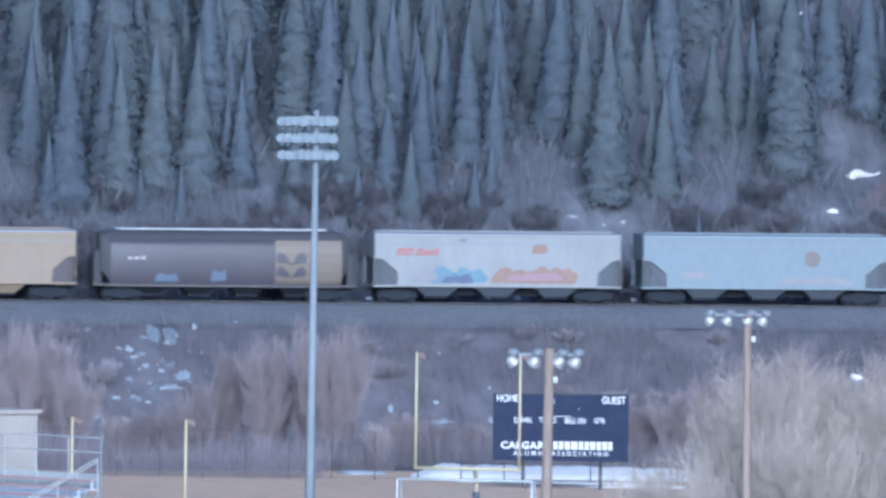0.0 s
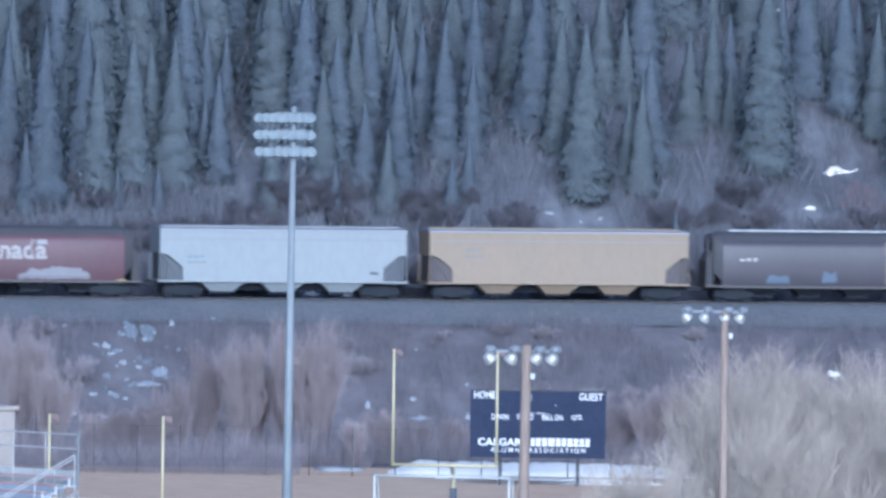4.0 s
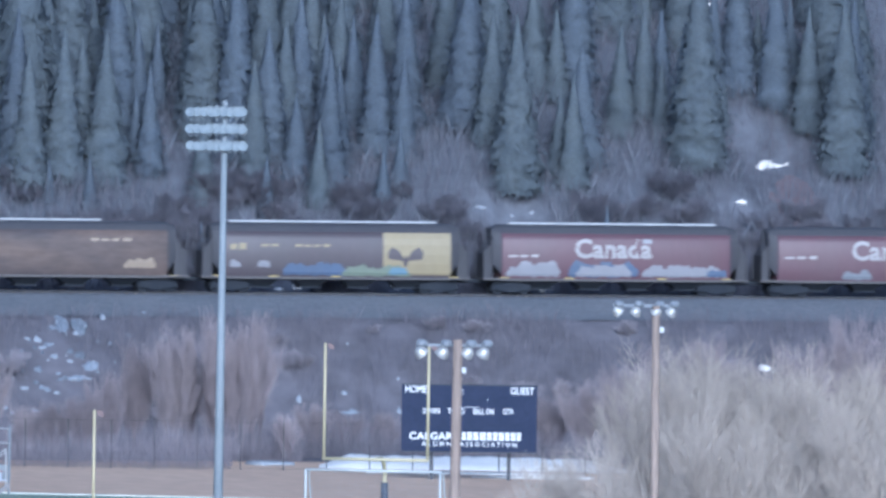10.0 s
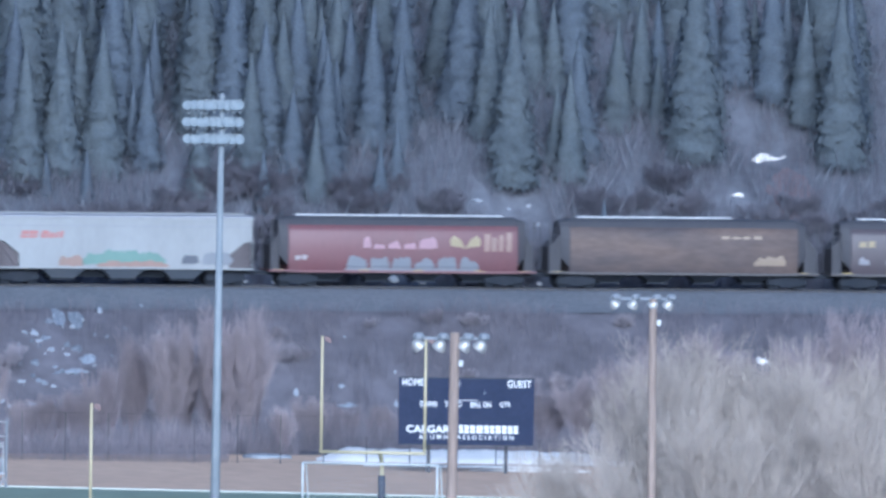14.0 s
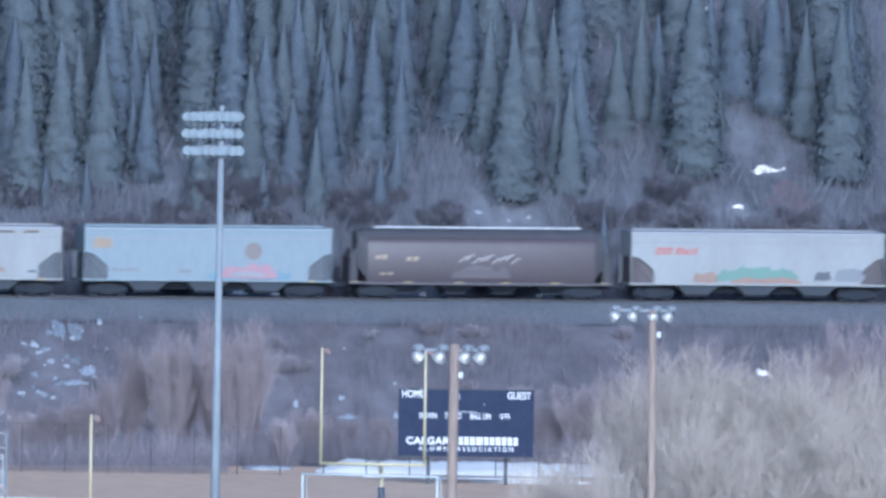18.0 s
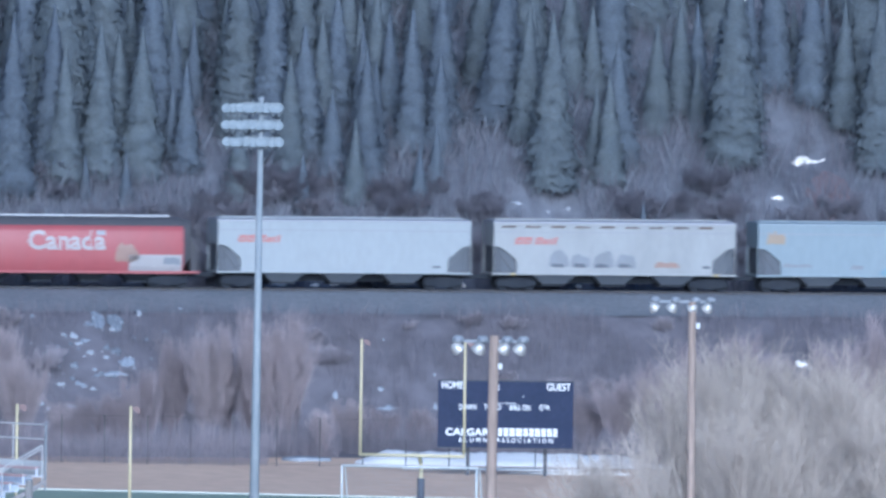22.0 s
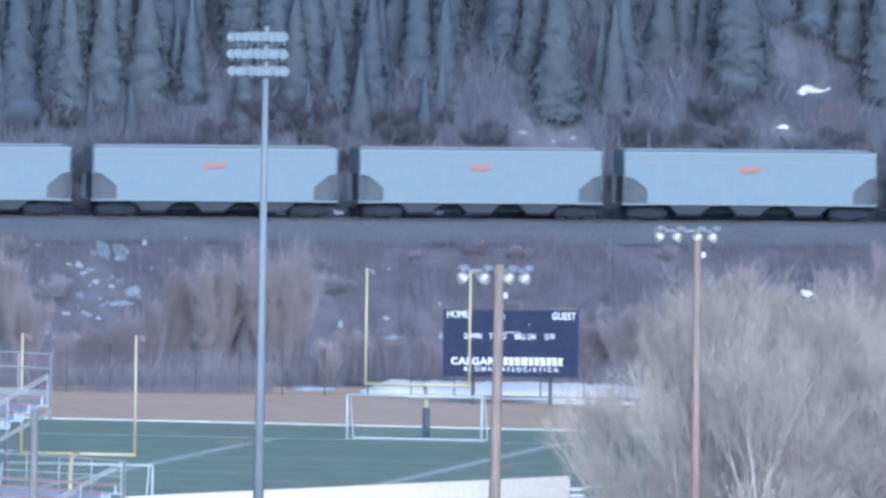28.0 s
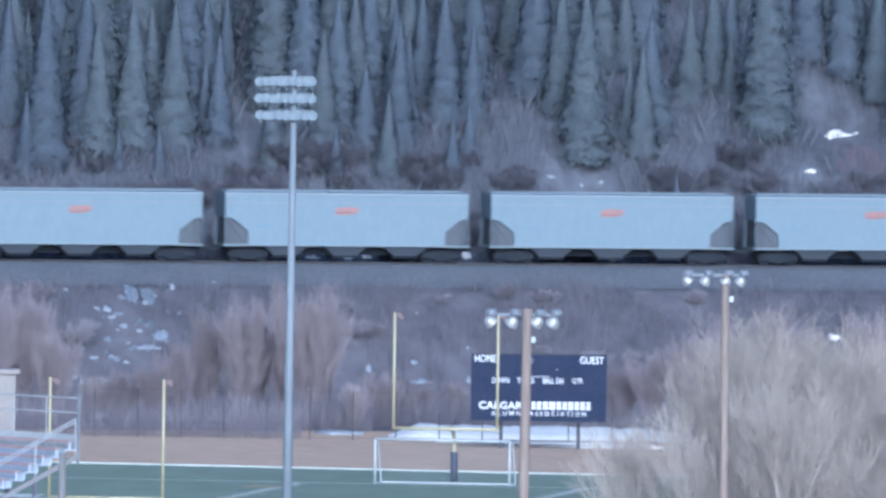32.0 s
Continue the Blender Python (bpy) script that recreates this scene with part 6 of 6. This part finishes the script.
def build_undergrowth():
    inv = TRACK.inverted()

    def bank(r):
        x, y = r.uniform(-46, 50), r.uniform(-25, -7.4)
        if any(abs(x - px) < 0.6 and -1.6 < y - py < 0.5 for px, py, _, _ in PATCHES):
            return None
        if noise.noise(Vector((x * 0.22, y * 0.3, 9.0))) < -0.22:
            return None
        return x, y, rough_z(x, y)

    def slope(r):
        x, y = r.uniform(-48, 52), 6.5 + 34 * r.random() ** 1.5
        if any(abs(x - px) < 0.8 and -1.6 < y - py < 0.5 for px, py, _, _ in PATCHES):
            return None
        return x, y, rough_z(x, y)

    def edge(r):
        x = r.choice((r.uniform(-36, -5.6), r.uniform(-36, -5.6), r.uniform(9.5, 36), r.uniform(-5.6, 9.5)))
        if -5.6 < x < 9.5:
            q = inv @ Vector((x, r.uniform(1179.5, 1188), 0))
            return q.x, q.y, rough_z(q.x, q.y)
        if -9.6 < x < -5.6:
            q = inv @ Vector((x, r.uniform(1174.5, 1181), 0))
            return q.x, q.y, rough_z(q.x, q.y)
        q = inv @ Vector((x, 1160.2 - 0.055 * x + 15 * r.random(), 0))
        return q.x, q.y, rough_z(q.x, q.y)

    def wood(r):
        x, y = r.uniform(-42, 46), r.uniform(12, 52)
        if abs((TRACK @ Vector((x, y, 0))).x) > 33 or hides_snow(x, y, 2.4):
            return None
        return x, y, rough_z(x, y)
    # Stems added to lighten the dark gaps between firs, as haze would.
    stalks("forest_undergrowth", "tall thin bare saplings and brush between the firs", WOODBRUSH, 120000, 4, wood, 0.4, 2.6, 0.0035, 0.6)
    stalks("bank_brush", "low tangled dark brush covering the river bank", BRUSH, 85000, 1, bank, 0.3, 1.5, 0.009, 0.45)
    stalks("slope_brush", "low tangled brush between the firs on the slope", SLOPEBRUSH, 75000, 2, slope, 0.3, 2.4, 0.009, 0.4)
    stalks("fence_brush", "upright dry brush stems behind the field fence", FENCEBRUSH, 70000, 3, edge, 0.2, 2.5, 0.0014, 0.5)


build_firs()
build_bare()
build_undergrowth()


# ---- snow patches and rocks ----
def snow_patch(m, w, d, seed, thick=0.12, label="old white snow patch on the ground", bright=False):
    r = random.Random(seed)
    bm = bmesh.new()
    rings = []
    n = 16
    rad = [r.uniform(0.38, 1.15) for _ in range(n)]
    for f, z in ((1.0, -0.1), (0.95, thick * 0.7), (0.6, thick), (0.2, thick * 1.1)):
        rings.append([bm.verts.new((math.cos(k * 6.283 / n) * w / 2 * rad[k] * f, math.sin(k * 6.283 / n) * d / 2 * rad[(k * 3) % n] * f, z + r.uniform(-0.02, 0.02))) for k in range(n)])
    for a, b in zip(rings, rings[1:]):
        for k in range(n):
            bm.faces.new((a[k], a[(k + 1) % n], b[(k + 1) % n], b[k]))
    bm.faces.new(rings[-1])
    bm.faces.new(rings[0][::-1])
    solid("snow_patch", bm, SNOW if w > 4 or bright else GREYSNOW, label, "snow patch", m, "snow patches", smooth=True)


def wide_snow(m, w, h):
    """A drift with a humped end and a long thin tail."""
    n = 18
    bm = bmesh.new()
    rows = []
    for k in range(n + 1):
        u = k / n
        top = h * (0.18 + 0.62 * math.exp(-((u - 0.28) / 0.17) ** 2) + 0.26 * math.exp(-((u - 0.78) / 0.16) ** 2) + 0.16 * noise.noise(Vector((u * 9, 4.0, 1.0))))
        low = -h * (0.16 + 0.32 * math.exp(-((u - 0.1) / 0.12) ** 2) + 0.14 * noise.noise(Vector((u * 8, 9.0, 2.0))))
        end = 0.15 if k in (0, n) else 1.0
        x = (u - 0.5) * w
        rows.append([bm.verts.new((x, (low + (top - low) * q) * end, z)) for q, z in ((0, -0.1), (0.12, 0.08), (0.5, 0.13), (0.88, 0.1), (1, -0.1))])
    for a, b in zip(rows, rows[1:]):
        for k in range(4):
            bm.faces.new((a[k], b[k], b[k + 1], a[k + 1]))
    solid("snow_patch", bm, SNOW, "long old snow drift among the firs", "snow patch", m, "snow patches", smooth=True)


def rock(m, w, d, seed):
    r = random.Random(seed)
    bm = bmesh.new()
    bmesh.ops.create_icosphere(bm, subdivisions=2, radius=0.5)
    for v in bm.verts:
        k = 1 + 0.8 * noise.noise(v.co * 3.0 + Vector((seed, 0, 0)))
        v.co = Vector((v.co.x * w * k, v.co.y * d * k, v.co.z * 0.35 * k))
    solid("boulder", bm, ROCK, "pale grey frosted boulder on the river bank", "rock", m, "bank boulders")


def build_snow():
    r = random.Random(3)
    # band of snow behind the scoreboard, and thin strips
    bm = bmesh.new()
    rows = []
    for k in range(61):
        u = k / 60
        end = min(1.0, 10 * u, 5 * (1 - u))
        x = -4.6 + 18.2 * u
        y = 1166.3 - 0.1 * x
        h = (0.62 + 0.16 * noise.noise(Vector((x * 0.5, 3.0, 1.0))) + 0.10 * noise.noise(Vector((x * 1.7, 5.0, 1.0)))) * end
        rows.append([bm.verts.new((x, y + q * 6, z * h - (0.1 if q in (0, 1) else 0))) for q, z in ((0, 0), (0.06, 0.25), (0.25, 0.5), (0.6, 0.9), (0.8, 1.0), (1, 0.2))])
    for a, b in zip(rows, rows[1:]):
        for k in range(5):
            bm.faces.new((a[k], b[k], b[k + 1], a[k + 1]))
    solid("snow_patch", bm, SNOW, "long bank of packed snow along the field fence", "snow patch", None, "snow patches", smooth=True)
    for k, (x, y, w, d) in enumerate(((-7.6, 1171.0, 3.0, 3.2), (8.0, 1155, 8.5, 1.2), (4.2, 1160, 13, 1.5), (13.5, 1166, 4, 3), (6.9, 1037, 1.0, 3.0), (7.9, 1040.5, 1.1, 3.0), (9.0, 1044, 0.9, 2.6), (6.9, 1029, 1.2, 1.8))):
        snow_patch(pose(x, y, 0.0), w, d, k + 2, 0.2 if k == 0 else 0.12, "wind-packed snow strip along the field fence" if y > 1100 else "thin old snow patch on the green turf", k != 0)
    # patches on the banks and the slope: place along and across the track, width, height
    for k, (x, y, w, h) in enumerate(PATCHES):
        slope = math.degrees(math.atan2(land_z(y + 0.7) - land_z(y - 0.7), 1.4))
        if w * h > 0.3 and y < 0 and x < 15:
            rock(on_land(x, y, max(slope, 18) + 10), w * 1.1, h * 1.5, 70 + k)
            for j in range(2):
                dx, dy = r.uniform(-0.5, 0.5) * w * 1.3, r.uniform(-0.5, 0.5) * h * 1.6
                q = r.random() ** 2
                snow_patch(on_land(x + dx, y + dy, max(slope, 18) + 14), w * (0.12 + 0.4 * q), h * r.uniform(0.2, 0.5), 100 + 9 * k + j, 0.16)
        elif w > 2:
            wide_snow(on_land(x, y, max(slope, 18) + 20), w * 1.3, h * 1.1)
        else:
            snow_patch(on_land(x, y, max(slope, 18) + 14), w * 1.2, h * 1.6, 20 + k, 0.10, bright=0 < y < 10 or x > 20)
    bm = bmesh.new()
    bmesh.ops.create_icosphere(bm, subdivisions=3, radius=0.5)
    for v in bm.verts:
        k = 1 + 0.75 * noise.noise(v.co * 3.4)
        v.co = Vector((v.co.x * 3.2 * k, v.co.y * 5.0 * k, v.co.z * 0.45 * k))
    solid("clay_outcrop", bm, CLAY, "reddish brown clay outcrop below a snow patch", "outcrop", on_land(29.9, 17.0, 30), "")
    for k in range(56):
        x, y = r.gauss(-24.5, 3.0), r.uniform(-22, -8)
        w = 0.18 + 0.5 * r.random() ** 2
        rock(on_land(x, y, 42), w, w * r.uniform(0.5, 1.3), 500 + k)
    for k in range(24):
        x, y = r.gauss(-25, 3.0), r.uniform(-18, -8.5)
        w = 0.07 + 0.3 * r.random() ** 2
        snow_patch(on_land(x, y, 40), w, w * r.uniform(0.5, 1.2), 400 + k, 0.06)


build_snow()


def motions():
    """The train rolls past at a steady speed; its wheels turn with it."""
    for c, x in CARS:
        walk(c, [(t, TRACK @ pose(x + SPEED * t, 0, RAIL_Z)) for t in range(0, 33, 2)])
    first = {}
    for w, d in WHEELS:
        if d not in first:
            first[d] = w
            walk(w, [(k / 15, Matrix.Translation((d, 0, 0.46)) @ Euler((0, SPEED / 0.46 * k / 15, 0)).to_matrix().to_4x4()) for k in range(481)])
        else:
            w.rotation_mode = "QUATERNION"
            keys = w.animation_data_create()
            keys.action = first[d].animation_data.action
            keys.action_slot = first[d].animation_data.action_slot


motions()
